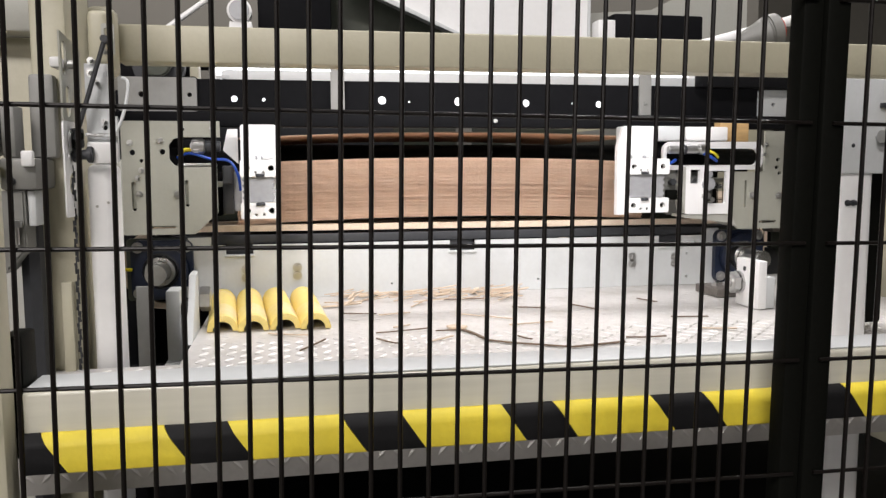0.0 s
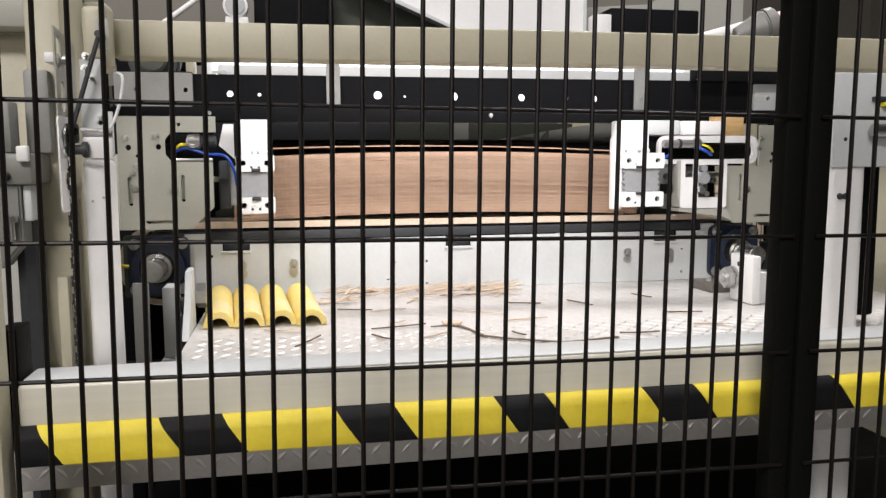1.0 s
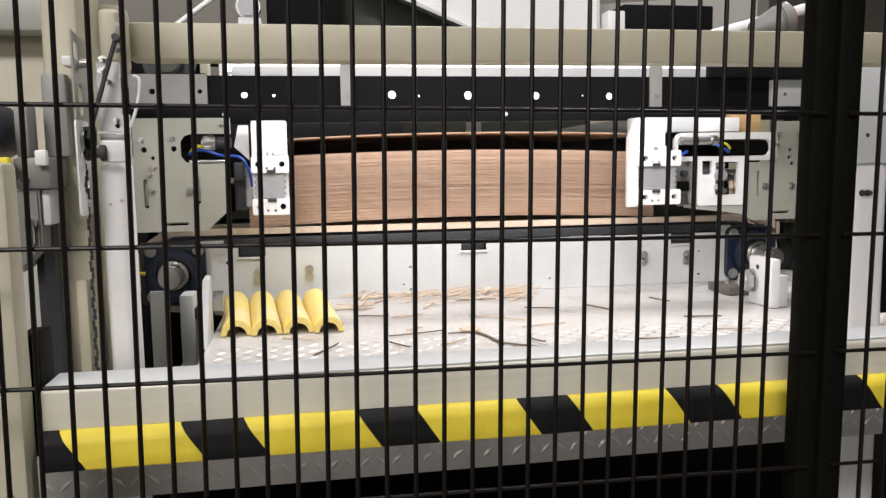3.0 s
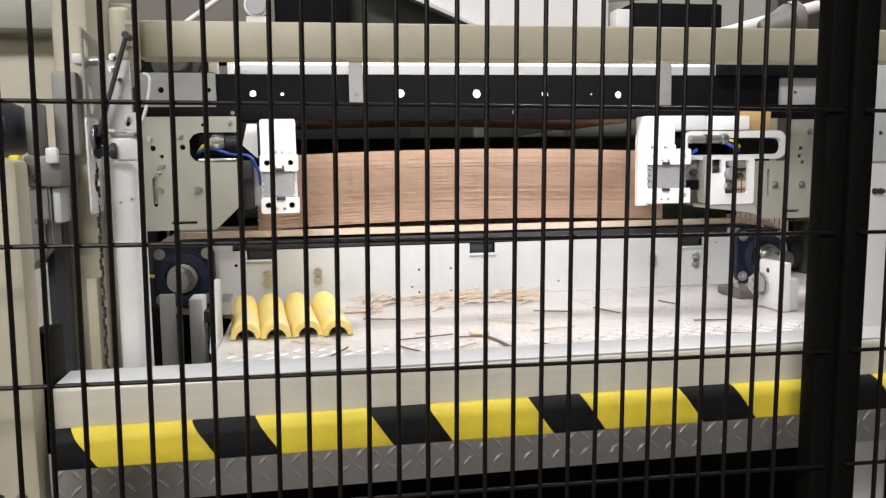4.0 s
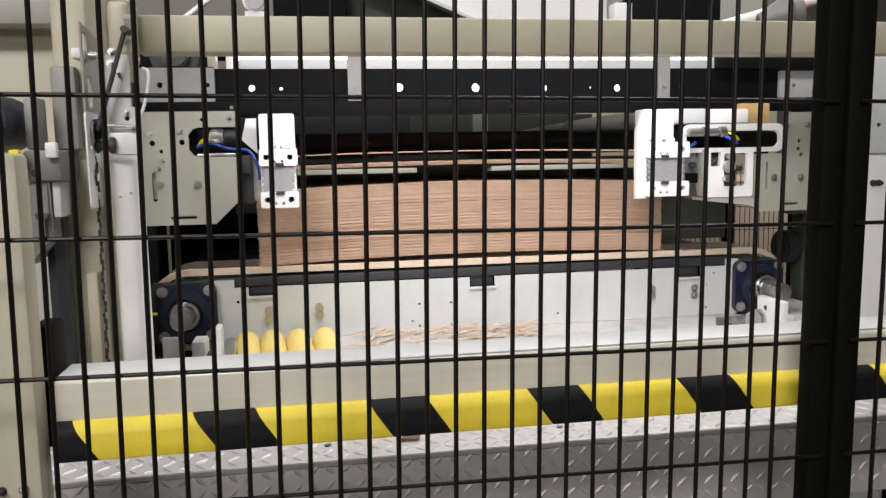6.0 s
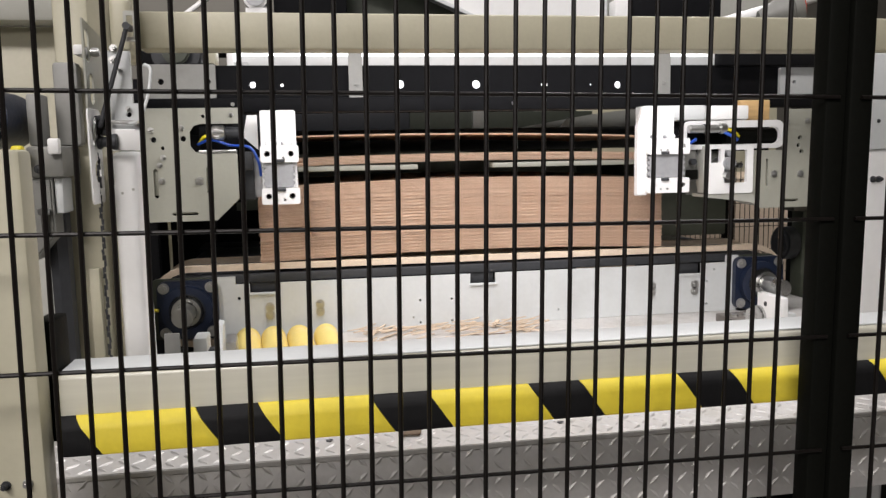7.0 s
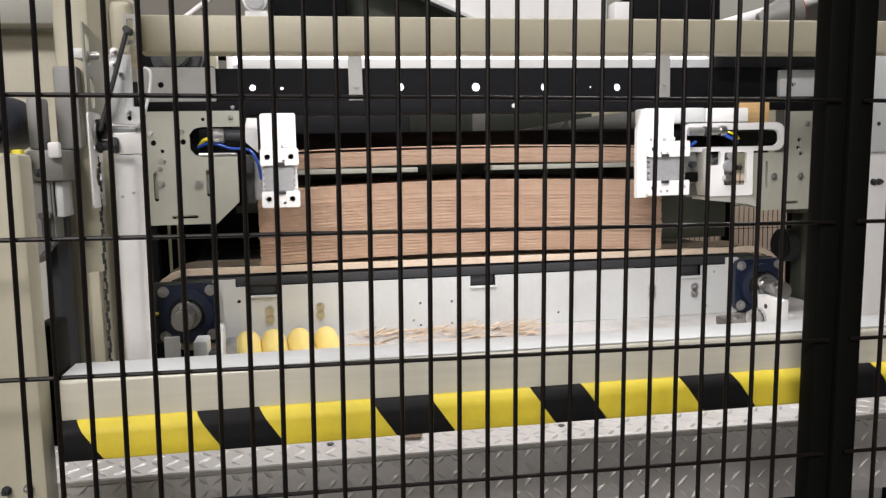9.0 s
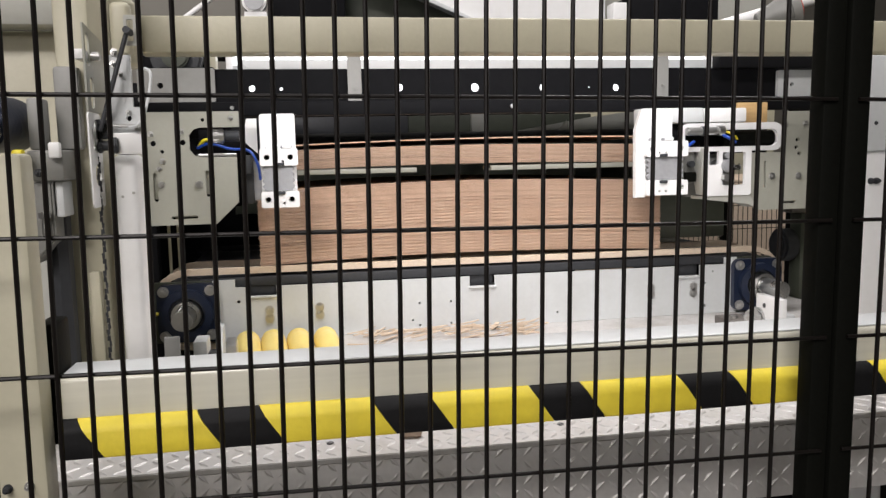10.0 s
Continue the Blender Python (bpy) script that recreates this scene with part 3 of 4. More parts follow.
def above_beam():
    """What shows over the cream beam: panels, boxes and pipes of the machine's top."""
    w = thing("white_hood", (0.5, 1.32, 1.4205), "white sheet metal hood over the bay", "hood")
    part("front_panel", prism([(0.22, 1.596), (0.627, 1.4205), (0.83, 1.4205), (0.83, 1.75), (0.22, 1.75)], "y", 1.30, 1.34, bev=0.002), WHITE, w)
    part("folded_edge", prism([(0.215, 1.590), (0.622, 1.4205), (0.632, 1.4205), (0.225, 1.600)], "y", 1.285, 1.2995, bev=0.001), GREY, w)
    part("side_fold", box(0.822, 0.8295, 1.2960, 1.2995, 1.4205, 1.75, 0.001), GREY, w)
    solo("sheet_metal_box", box(0.832, 0.876, 1.25, 1.295, 1.4205, 1.514, 0.003), WHITE, "small white sheet metal box beside the hood", "box")
    solo("grey_duct", prism([(0.80, 1.4205), (1.34, 1.4205), (1.34, 1.72), (1.06, 1.58), (0.80, 1.56)], "y", 1.44, 1.46, bev=0.002), WARMGREY, "light grey sheet metal duct behind the black box", "duct")
    solo("control_box", box(0.03, 0.195, 1.28, 1.36, 1.4205, 1.75, 0.005), DARK, "black steel control box", "box", "boxes over the beam")
    solo("control_box", box(0.884, 1.122, 1.28, 1.36, 1.4205, 1.536, 0.005), DARK, "black steel control box", "box", "boxes over the beam")
    solo("olive_panel", prism([(0.19, 1.4205), (0.66, 1.4205), (0.66, 1.75), (0.19, 1.75)], "y", 1.42, 1.44), OLIVE, "dark olive cover panel", "panel")
    solo("grey_backing", box(-0.45, 1.6, 1.8, 1.82, 1.38, 2.2, 0.002), WALLM, "dull grey panel behind the machine top", "panel")
    c = thing("round_fitting", (-0.01, 1.2, 1.45), "white round fitting on a bracket", "fitting")
    part("cap", rod((-0.005, 1.185, 1.497), (-0.005, 1.225, 1.497), 0.026, 28, bev=0.003), WHITE, c)
    part("face", rod((-0.005, 1.182, 1.497), (-0.005, 1.1848, 1.497), 0.021, 28, bev=0.001), ALU, c)
    part("foot", prism([(-0.030, 1.4205), (0.026, 1.4205), (0.020, 1.474), (-0.026, 1.474)], "y", 1.187, 1.222, bev=0.002), WHITE, c)
    solo("slanted_tube", rod((-0.19, 1.17, 1.424), (-0.02, 1.17, 1.55), 0.006, 12), WHITE, "thin white slanted tube", "tube")
    solo("air_pipe", rod((1.02, 1.16, 1.434), (1.30, 1.16, 1.51), 0.014, 18), WHITE, "white pipe rising to one side", "pipe")
    k = thing("grey_funnel", (1.165, 1.10, 1.43), "dull grey plastic funnel with a red mouth", "funnel")
    part("cone", rod((1.115, 1.10, 1.444), (1.175, 1.085, 1.462), 0.018, 24, r2=0.040, bev=0.002), MIDGREY, k)
    part("rim", rod((1.175, 1.085, 1.462), (1.200, 1.080, 1.469), 0.041, 24, bev=0.004), MIDGREY, k)
    part("red_mouth", rod((1.199, 1.080, 1.4685), (1.206, 1.0785, 1.470), 0.030, 20, bev=0.002), RED, k)
    part("holder", box(1.135, 1.150, 1.11, 1.15, 1.4205, 1.450, 0.002), DARK, k)
    d = thing("drive_wheel", (-0.13, 0.92, 1.32), "black pulley with a steel hub", "pulley")
    part("rim", rod((-0.13, 0.90, 1.345), (-0.13, 0.93, 1.345), 0.045, 32, bev=0.004), RUBBER, d)
    part("hub", rod((-0.13, 0.885, 1.345), (-0.13, 0.899, 1.345), 0.024, 24, bev=0.003), OLIVE, d)
    part("housing", box(-0.20, -0.08, 0.93, 0.95, 1.30, 1.40, 0.003), DARK, d)
    part("carrier", box(-0.15, -0.06, 0.8385, 0.93, 1.29, 1.3178, 0.002), DARK, d)
    solo("cream_stop", box(-0.074, -0.06, 0.88, 0.92, 1.318, 1.36, 0.002), CREAM, "small cream stop block", "block")


# ---------------------------------------------------------------- lifting column on the near side


def left_column():
    c = thing("lift_column", (-0.16, 0.4, 0.0), "cream steel lifting column with drilled flange", "column", "lifting columns")
    part("channel", box(-0.177, -0.1395, 0.352, 0.46, 0.0, 1.7, 0.004), CREAM, c)
    part("upper_flange", flange_sheet(False), PLATE, c)
    part("lower_flange", flange_sheet(True), WHITE, c, "bright white drilled flange")
    # grey box laid over the column to darken it where a shadow falls
    part("shade_panel", box(-0.176, -0.150, 0.334, 0.3515, 1.172, 1.262, 0.004), DULL, c)
    part("white_stop", box(-0.150, -0.1395, 0.322, 0.350, 1.268, 1.279, 0.002), WHITE, c)
    part("cap_screw", rod((-0.1372, 0.345, 1.2735), (-0.128, 0.345, 1.2735), 0.005, 14, bev=0.001), ZINC, c)
    part("cap_screw", rod((-0.1372, 0.340, 1.190), (-0.1345, 0.340, 1.190), 0.013, 18, bev=0.002), ZINC, c)
    part("wear_strip", box(-0.155, -0.144, 0.340, 0.3515, 0.90, 1.035, 0.001), CREAM, c)
    part("upper_block", box(-0.1190, -0.0970, 0.356, 0.376, 1.277, 1.335, 0.006, seg=3), CREAM, c)
    part("bracket", plate([(-0.1225, 1.168), (-0.0905, 1.168), (-0.0905, 1.2185), (-0.0985, 1.2185), (-0.0985, 1.276), (-0.1225, 1.276)], [disc(-0.1035, 1.206, 0.003, 12)], 0.352, 0.358), GREY, c)
    part("fixing_arm", box(-0.1225, -0.0905, 0.346, 0.3515, 1.166, 1.190, 0.002), WHITE, c)
    for x, z, r in ((-0.115, 1.279, 0.0028), (-0.0945, 1.196, 0.003), (-0.1035, 1.2125, 0.0022), (-0.1165, 1.266, 0.003), (-0.110, 1.255, 0.0022)):
        part("bolt", hexbolt(x, 0.352, z, r), ZINC, c)
    part("adjuster", rod((-0.122, 0.343, 1.198), (-0.095, 0.343, 1.197), 0.0022, 10), ZINC, c)
    part("clamp_pin", rod((-0.136, 0.345, 1.176), (-0.116, 0.345, 1.176), 0.0055, 14), RUBBER, c)
    part("pin_head", rod((-0.1215, 0.345, 1.176), (-0.1155, 0.345, 1.176), 0.009, 14, bev=0.001), RUBBER, c)
    part("pin_head", rod((-0.1365, 0.345, 1.176), (-0.132, 0.345, 1.176), 0.0085, 14, bev=0.001), RUBBER, c)
    k = part("link_block", box(-0.139, -0.125, 0.340, 0.3515, 1.183, 1.205, 0.003), RUBBER, c)
    part("link_nut", rod((-0.1285, 0.336, 1.196), (-0.1285, 0.340, 1.196), 0.006, 6), BLACK, k)
    part("link_nut", rod((-0.1345, 0.335, 1.188), (-0.1345, 0.340, 1.188), 0.005, 6), BLACK, k)
    w = thing("white_column", (-0.13, 0.5, 0.0), "white painted round-edged steel column", "column")
    part("column", box(-0.1285, -0.1015, 0.362, 0.42, 0.0, 1.1655, 0.008, seg=4), WHITE, w)
    for x, z in ((-0.118, 1.118), (-0.106, 1.122)):
        part("plug", rod((x, 0.3625, z), (x, 0.3612, z), 0.0016, 10), WARMGREY, w)
    s = thing("gas_strut", (-0.11, 0.34, 1.2), "black lever rod joining bracket and upper block", "rod")
    part("rod", rod((-0.131, 0.335, 1.192), (-0.096, 0.335, 1.300), 0.0026, 10), RUBBER, s)
    part("joint", rod((-0.096, 0.330, 1.300), (-0.096, 0.352, 1.300), 0.004, 14), RUBBER, s)
    part("slot_frame", plate(rounded(-0.101, -0.088, 1.285, 1.318, 0.002), [rounded(-0.098, -0.091, 1.29, 1.313, 0.001)], 0.343, 0.347), WARMGREY, s)
    k = thing("cable", (-0.09, 0.34, 1.19), "thin pale cable looping to the bracket", "cable")
    wire_curve("lead", [(-0.105, 0.345, 1.196), (-0.09, 0.335, 1.199), (-0.081, 0.345, 1.225), (-0.078, 0.355, 1.255), (-0.085, 0.36, 1.262)], 0.0018, GREY, k)
    chain()


def flange_sheet(lower):
    """Flange standing along y at the column's edge, seen almost edge on."""
    if lower:
        b = plate(rounded(0.316, 0.366, 1.108, 1.212, 0.006), [disc(0.343, 1.1435, 0.0125, 20), disc(0.332, 1.175, 0.003, 10)], -0.1393, -0.1375)
    else:
        b = plate([(0.318, 1.2125), (0.398, 1.2125), (0.398, 1.296), (0.318, 1.306)], [slot(0.340, 1.2335, 0.016, 0.034), slot(0.332, 1.279, 0.016, 0.036)], -0.1393, -0.1373)
    for v in b.verts:
        v.co = Vector((v.co.y, v.co.x, v.co.z))
    return b


def chain():
    # thin dark links trace the wavy shadow gap along the column
    c = thing("shadow_gap_chain", (-0.139, 0.35, 0.9), "dark chain links along the column, standing for a wavy shadow gap", "chain")
    bm = bmesh.new()
    for dz in (-0.0045, 0.0045):
        rod((-0.0016, 0, dz), (0.0016, 0, dz), 0.0013, 8, bm)
    for sx in (-0.0012, 0.0012):
        prism([(-0.0019, -0.0062), (0.0019, -0.0062), (0.001, 0), (0.0019, 0.0062), (-0.0019, 0.0062), (-0.001, 0)], "x", sx - 0.0004, sx + 0.0004, bm)
    me = mesh_of(bm, "link", RUBBER)
    for i in range(39):
        ob = new("link", me)
        ob.parent = c
        z = 0.90 + i * 0.0068 * 1.0
        ob.location = (0.0012 * math.sin(i * 1.9) - 0.001 + 0.002 * (i / 34), -0.0045, z - 0.9)
        ob.scale = (0.6, 0.6, 1.0)
        ob.rotation_euler = (0, radians(12 * math.cos(i * 1.9)), radians(90 if i % 2 else 75))


def near_left():
    p = thing("near_post", (-0.15, 0.08, 0), "cream painted steel post close behind the fence", "post", "frame of the machine")
    part("tube", box(-0.215, -0.1205, 0.05, 0.078, 0.0, 1.165, 0.004), CREAM, p)
    part("bolt", hexbolt(-0.150, 0.05, 0.905, 0.0025), RUBBER, p)
    part("bolt", hexbolt(-0.134, 0.05, 0.906, 0.0025), ZINC, p)
    m = thing("gear_motor", (-0.2, 0.3, 1.2), "dark blue gear motor with a bright shaft end and yellow plug", "motor")
    part("body", rod((-0.229, 0.26, 1.20), (-0.229, 0.36, 1.20), 0.030, 24, bev=0.004), NAVY, m)
    part("shaft_end", rod((-0.230, 0.25, 1.193), (-0.205, 0.25, 1.193), 0.012, 18, bev=0.002), STEEL, m)
    part("plug", box(-0.200, -0.189, 0.262, 0.275, 1.155, 1.172, 0.003), YCAP, m)
    part("mount", box(-0.194, -0.180, 0.30, 0.33, 1.172, 1.226, 0.003), DULL, m)
    g = thing("gear_housing", (-0.18, 0.3, 1.1), "grey painted gear housing on the column", "housing")
    part("body", box(-0.1935, -0.1570, 0.285, 0.3515, 1.139, 1.1715, 0.004), MIDGREY, g)
    part("lower_body", prism([(-0.1945, 1.1385), (-0.1945, 1.052), (-0.1715, 1.078), (-0.1715, 1.1385)], "y", 0.290, 0.330, bev=0.002), MIDGREY, g)
    part("spindle", rod((-0.1795, 0.284, 1.108), (-0.1795, 0.284, 1.083), 0.003, 12), STEEL, g)
    part("spindle_nut", rod((-0.1795, 0.284, 1.107), (-0.1795, 0.284, 1.101), 0.006, 6), ZINC, g)
    part("screw", hexbolt(-0.1815, 0.285, 1.148, 0.003), RUBBER, g)
    part("white_cap", box(-0.1690, -0.1575, 0.276, 0.2845, 1.1630, 1.1790, 0.002), WHITE, g, "small white plastic cap")
    part("pale_panel", box(-0.1712, -0.1625, 0.296, 0.330, 1.101, 1.1385, 0.002), GREY, g)
    b = thing("bellows_cover", (-0.17, 0.32, 0.85), "dark grey rubber strip curtain beside the column", "curtain")
    part("strip", prism([(-0.187, 0.318), (-0.178, 0.314), (-0.1695, 0.322), (-0.1680, 0.334), (-0.187, 0.338)], "z", 0.60, 1.100), RUBBER, b)
    part("drab_plate", box(-0.222, -0.1875, 0.338, 0.342, 0.50, 1.058, 0.001), WARMGREY, b)
    s = thing("cream_sheet", (-0.3, 0.6, 1.2), "cream painted sheet metal panel of the neighbouring unit", "panel")
    part("sheet", box(-0.62, -0.20, 0.60, 0.61, 0.0, 1.34, 0.003), CREAM, s)
    part("top_rail", box(-0.62, -0.19, 0.55, 0.60, 1.34, 1.40, 0.004), WARMGREY, s)


def right_column():
    c = thing("lift_column", (0.81, 0.3, 0), "light grey steel lifting column behind the post", "column", "lifting columns")
    part("tube", box(0.776, 0.832, 0.30, 0.36, 0.0, 1.255, 0.012, seg=4), WHITE, c)
    part("cross_head", box(0.8325, 1.2, 0.31, 0.34, 1.205, 1.235, 0.003), CREAM, c)
    part("face_plate", box(0.774, 0.880, 0.294, 0.2995, 1.150, 1.268, 0.003), GREY, c)
    part("yellow_lever", box(0.838, 0.852, 0.284, 0.2935, 1.226, 1.231, 0.001), YCAP, c)
    part("dark_clip", box(0.826, 0.846, 0.286, 0.2935, 1.232, 1.238, 0.001), RUBBER, c)
    part("pin", rod((0.82, 0.28, 1.196), (0.86, 0.28, 1.196), 0.008, 14), STEEL, c)
    for z in (1.113, 1.185):
        part("bolt", hexbolt(0.792, 0.300, z, 0.0028), RUBBER, c)
    part("bolt", hexbolt(0.800, 0.300, 1.113, 0.0028), RUBBER, c)
    r = thing("dark_side_cover", (0.9, 0.4, 0.6), "dark rubber cover beside the column", "cover")
    part("cover", box(0.84, 0.90, 0.36, 0.40, 0.943, 1.18, 0.004), BLACK, r)
    s = thing("cream_sheet", (1.3, 0.6, 1.2), "cream painted sheet metal panel of the neighbouring unit", "panel")
    part("sheet", box(1.16, 1.7, 0.75, 0.76, 0.0, 1.34, 0.003), CREAM, s)


def far_fence():
    f = thing("far_fence", (1.9, 2.5, 0), "black mesh fence seen far behind the machine", "fence")
    for i in range(60):
        part("vertical_wire", rod((1.45 + i * 0.0225, 2.5, 0.1), (1.45 + i * 0.0225, 2.5, 1.10), 0.0017, 6), WIRE, f)
    for k in range(10):
        part("horizontal_wire", rod((1.4, 2.503, 0.12 + 0.1 * k), (2.85, 2.503, 0.12 + 0.1 * k), 0.0017, 6), WIRE, f)
    part("post", box(1.83, 1.87, 2.49, 2.53, 0, 1.25, 0.003), BLACK, f)
    p = thing("pallet_stack", (2.3, 3.4, 0), "tan cardboard bundle standing on a pallet", "bundle")
    part("cardboard_block", box(1.4, 3.1, 3.3, 4.2, 0.14, 1.0, 0.01), SCRAP, p)
    part("pallet", box(1.35, 3.15, 3.25, 4.25, 0.0, 0.139, 0.004), WOODY, p)
    solo("cream_cabinet", box(1.5, 3.4, 4.6, 4.9, 0, 2.0, 0.01), CREAM, "cream painted cabinet behind the far fence", "cabinet")
    m = thing("side_motor", (1.12, 0.95, 0.98), "black motor with a steel end beside the conveyor", "motor")
    part("body", rod((1.071, 0.93, 0.953), (1.106, 0.93, 0.953), 0.035, 24, bev=0.006), RUBBER, m)
    part("terminal_box", box(1.085, 1.130, 0.90, 0.94, 1.022, 1.048, 0.004), RUSTY, m)
    part("stand", box(1.1065, 1.132, 0.9, 0.94, 0.0, 1.0215, 0.003), OLIVE, m)


# ---------------------------------------------------------------- lift platform and what rides on it
FLOOR = 0.934          # height of the platform floor at the start
MOVERS = []            # things that ride on the platform


def riding(ob):
    MOVERS.append(ob)
    return ob


def lug(bm, c, u, v, n, length=0.017, width=0.0062, height=0.0013):
    """One raised lens of the tread pattern."""
    c, u, v, n = Vector(c), Vector(u), Vector(v), Vector(n)
    a, b_ = bm.verts.new(c + u * length / 2), bm.verts.new(c - u * length / 2)
    s1, s2 = bm.verts.new(c + v * width / 2), bm.verts.new(c - v * width / 2)
    t1, t2 = bm.verts.new(c + u * length * 0.28 + n * height), bm.verts.new(c - u * length * 0.28 + n * height)
    for f in ((a, s1, t1), (s1, t2, t1), (s1, b_, t2), (b_, s2, t2), (s2, t1, t2), (s2, a, t1)):
        bm.faces.new(f)


def platform():
    p = riding(thing("lift_platform", (0.45, 0.5, FLOOR - 0.1), "lifting platform of galvanised tread plate", "platform"))
    x0, x1, y0, y1 = -0.205, 1.10, 0.217, 1.30
    part("floor_sheet", prism([(x0, y0), (x1, y0), (x1, y1), (-0.034, y1), (-0.034, 0.348), (x0, 0.348)], "z", FLOOR - 0.006, FLOOR, bev=0.001), TREAD, p)
    part("front_skirt", box(x0, x1, y0 + 0.0005, y0 + 0.006, FLOOR - 0.093, FLOOR - 0.0065, 0.0012), TREAD, p)
    bm = bmesh.new()
    r2 = math.sqrt(0.5)
    step = 0.0165
    for j in range(int((0.80 - y0) / step)):
        for i in range(int((x1 - x0) / step)):
            x, y = x0 + 0.012 + i * step, y0 + 0.012 + j * step
            if y > 0.340 and x < -0.024:
                continue
            s = 1 if (i + j) % 2 else -1
            lug(bm, (x, y, FLOOR), (r2, s * r2, 0), (-s * r2, r2, 0), (0, 0, 1), height=0.0013 if y < 0.45 else 0.0007)
    tagged(part("tread_pattern", bm, TREAD, p, "raised lens pattern of the floor"), kind="stuff")
    bm = bmesh.new()
    for j in range(5):
        for i in range(int((x1 - x0) / step)):
            x, z = x0 + 0.012 + i * step, FLOOR - 0.010 - j * step
            s = 1 if (i + j) % 2 else -1
            lug(bm, (x, y0 + 0.0005, z), (r2, 0, s * r2), (-s * r2, 0, r2), (0, -1, 0), height=0.0010)
    tagged(part("skirt_pattern", bm, TREAD, p, "raised lens pattern of the skirt"), kind="stuff")
    part("under_frame", box(-0.030, x1 - 0.06, 0.30, 1.25, FLOOR - 0.09, FLOOR - 0.0065, 0.003), DARK, p)
    for x in (0.104, 0.37):
        part("floor_screw", rod((x, 0.262, FLOOR), (x, 0.262, FLOOR + 0.0012), 0.004, 12), RUBBER, p)
    return p


def bearing(x, z, parent, shaft):
    """Four-bolt flange bearing with its shaft end."""
    y = 0.800
    b = part("flange_bearing", plate(rounded(x - 0.050, x + 0.050, z - 0.050, z + 0.050, 0.014), [disc(x, z, 0.0215, 24)], y - 0.012, y), NAVY, parent, "navy cast iron flange bearing")
    part("boss", ring(x, z, 0.0425, 0.030, y - 0.026, y - 0.0122), NAVY, b)
    part("inner_ring", ring(x, z, 0.0295, 0.0255, y - 0.020, y - 0.0122), RUBBER, b)
    part("race", ring(x, z, 0.0240, 0.0178, y - 0.036, y - 0.013), STEEL, b)
    for sx in (-1, 1):
        for sz in (-1, 1):
            part("bolt", hexbolt(x + sx * 0.0385, y - 0.012, z + sz * 0.0385, 0.0065, 0.006), ZINC, b)
    if x < 0:
        part("grease_nipple", rod((x - 0.048, y - 0.015, z + 0.002), (x - 0.060, y - 0.02, z + 0.004), 0.003, 10), YCAP, b)
    part("shaft", rod((x, y + 0.05, z), (x, y - shaft, z), 0.0168, 28, bev=0.002), STEEL, b)
    return b


def ring(x, z, r1, r0, ya, yb, n=32):
    return plate(disc(x, z, r1, n), [disc(x, z, r0, n)], ya, yb)


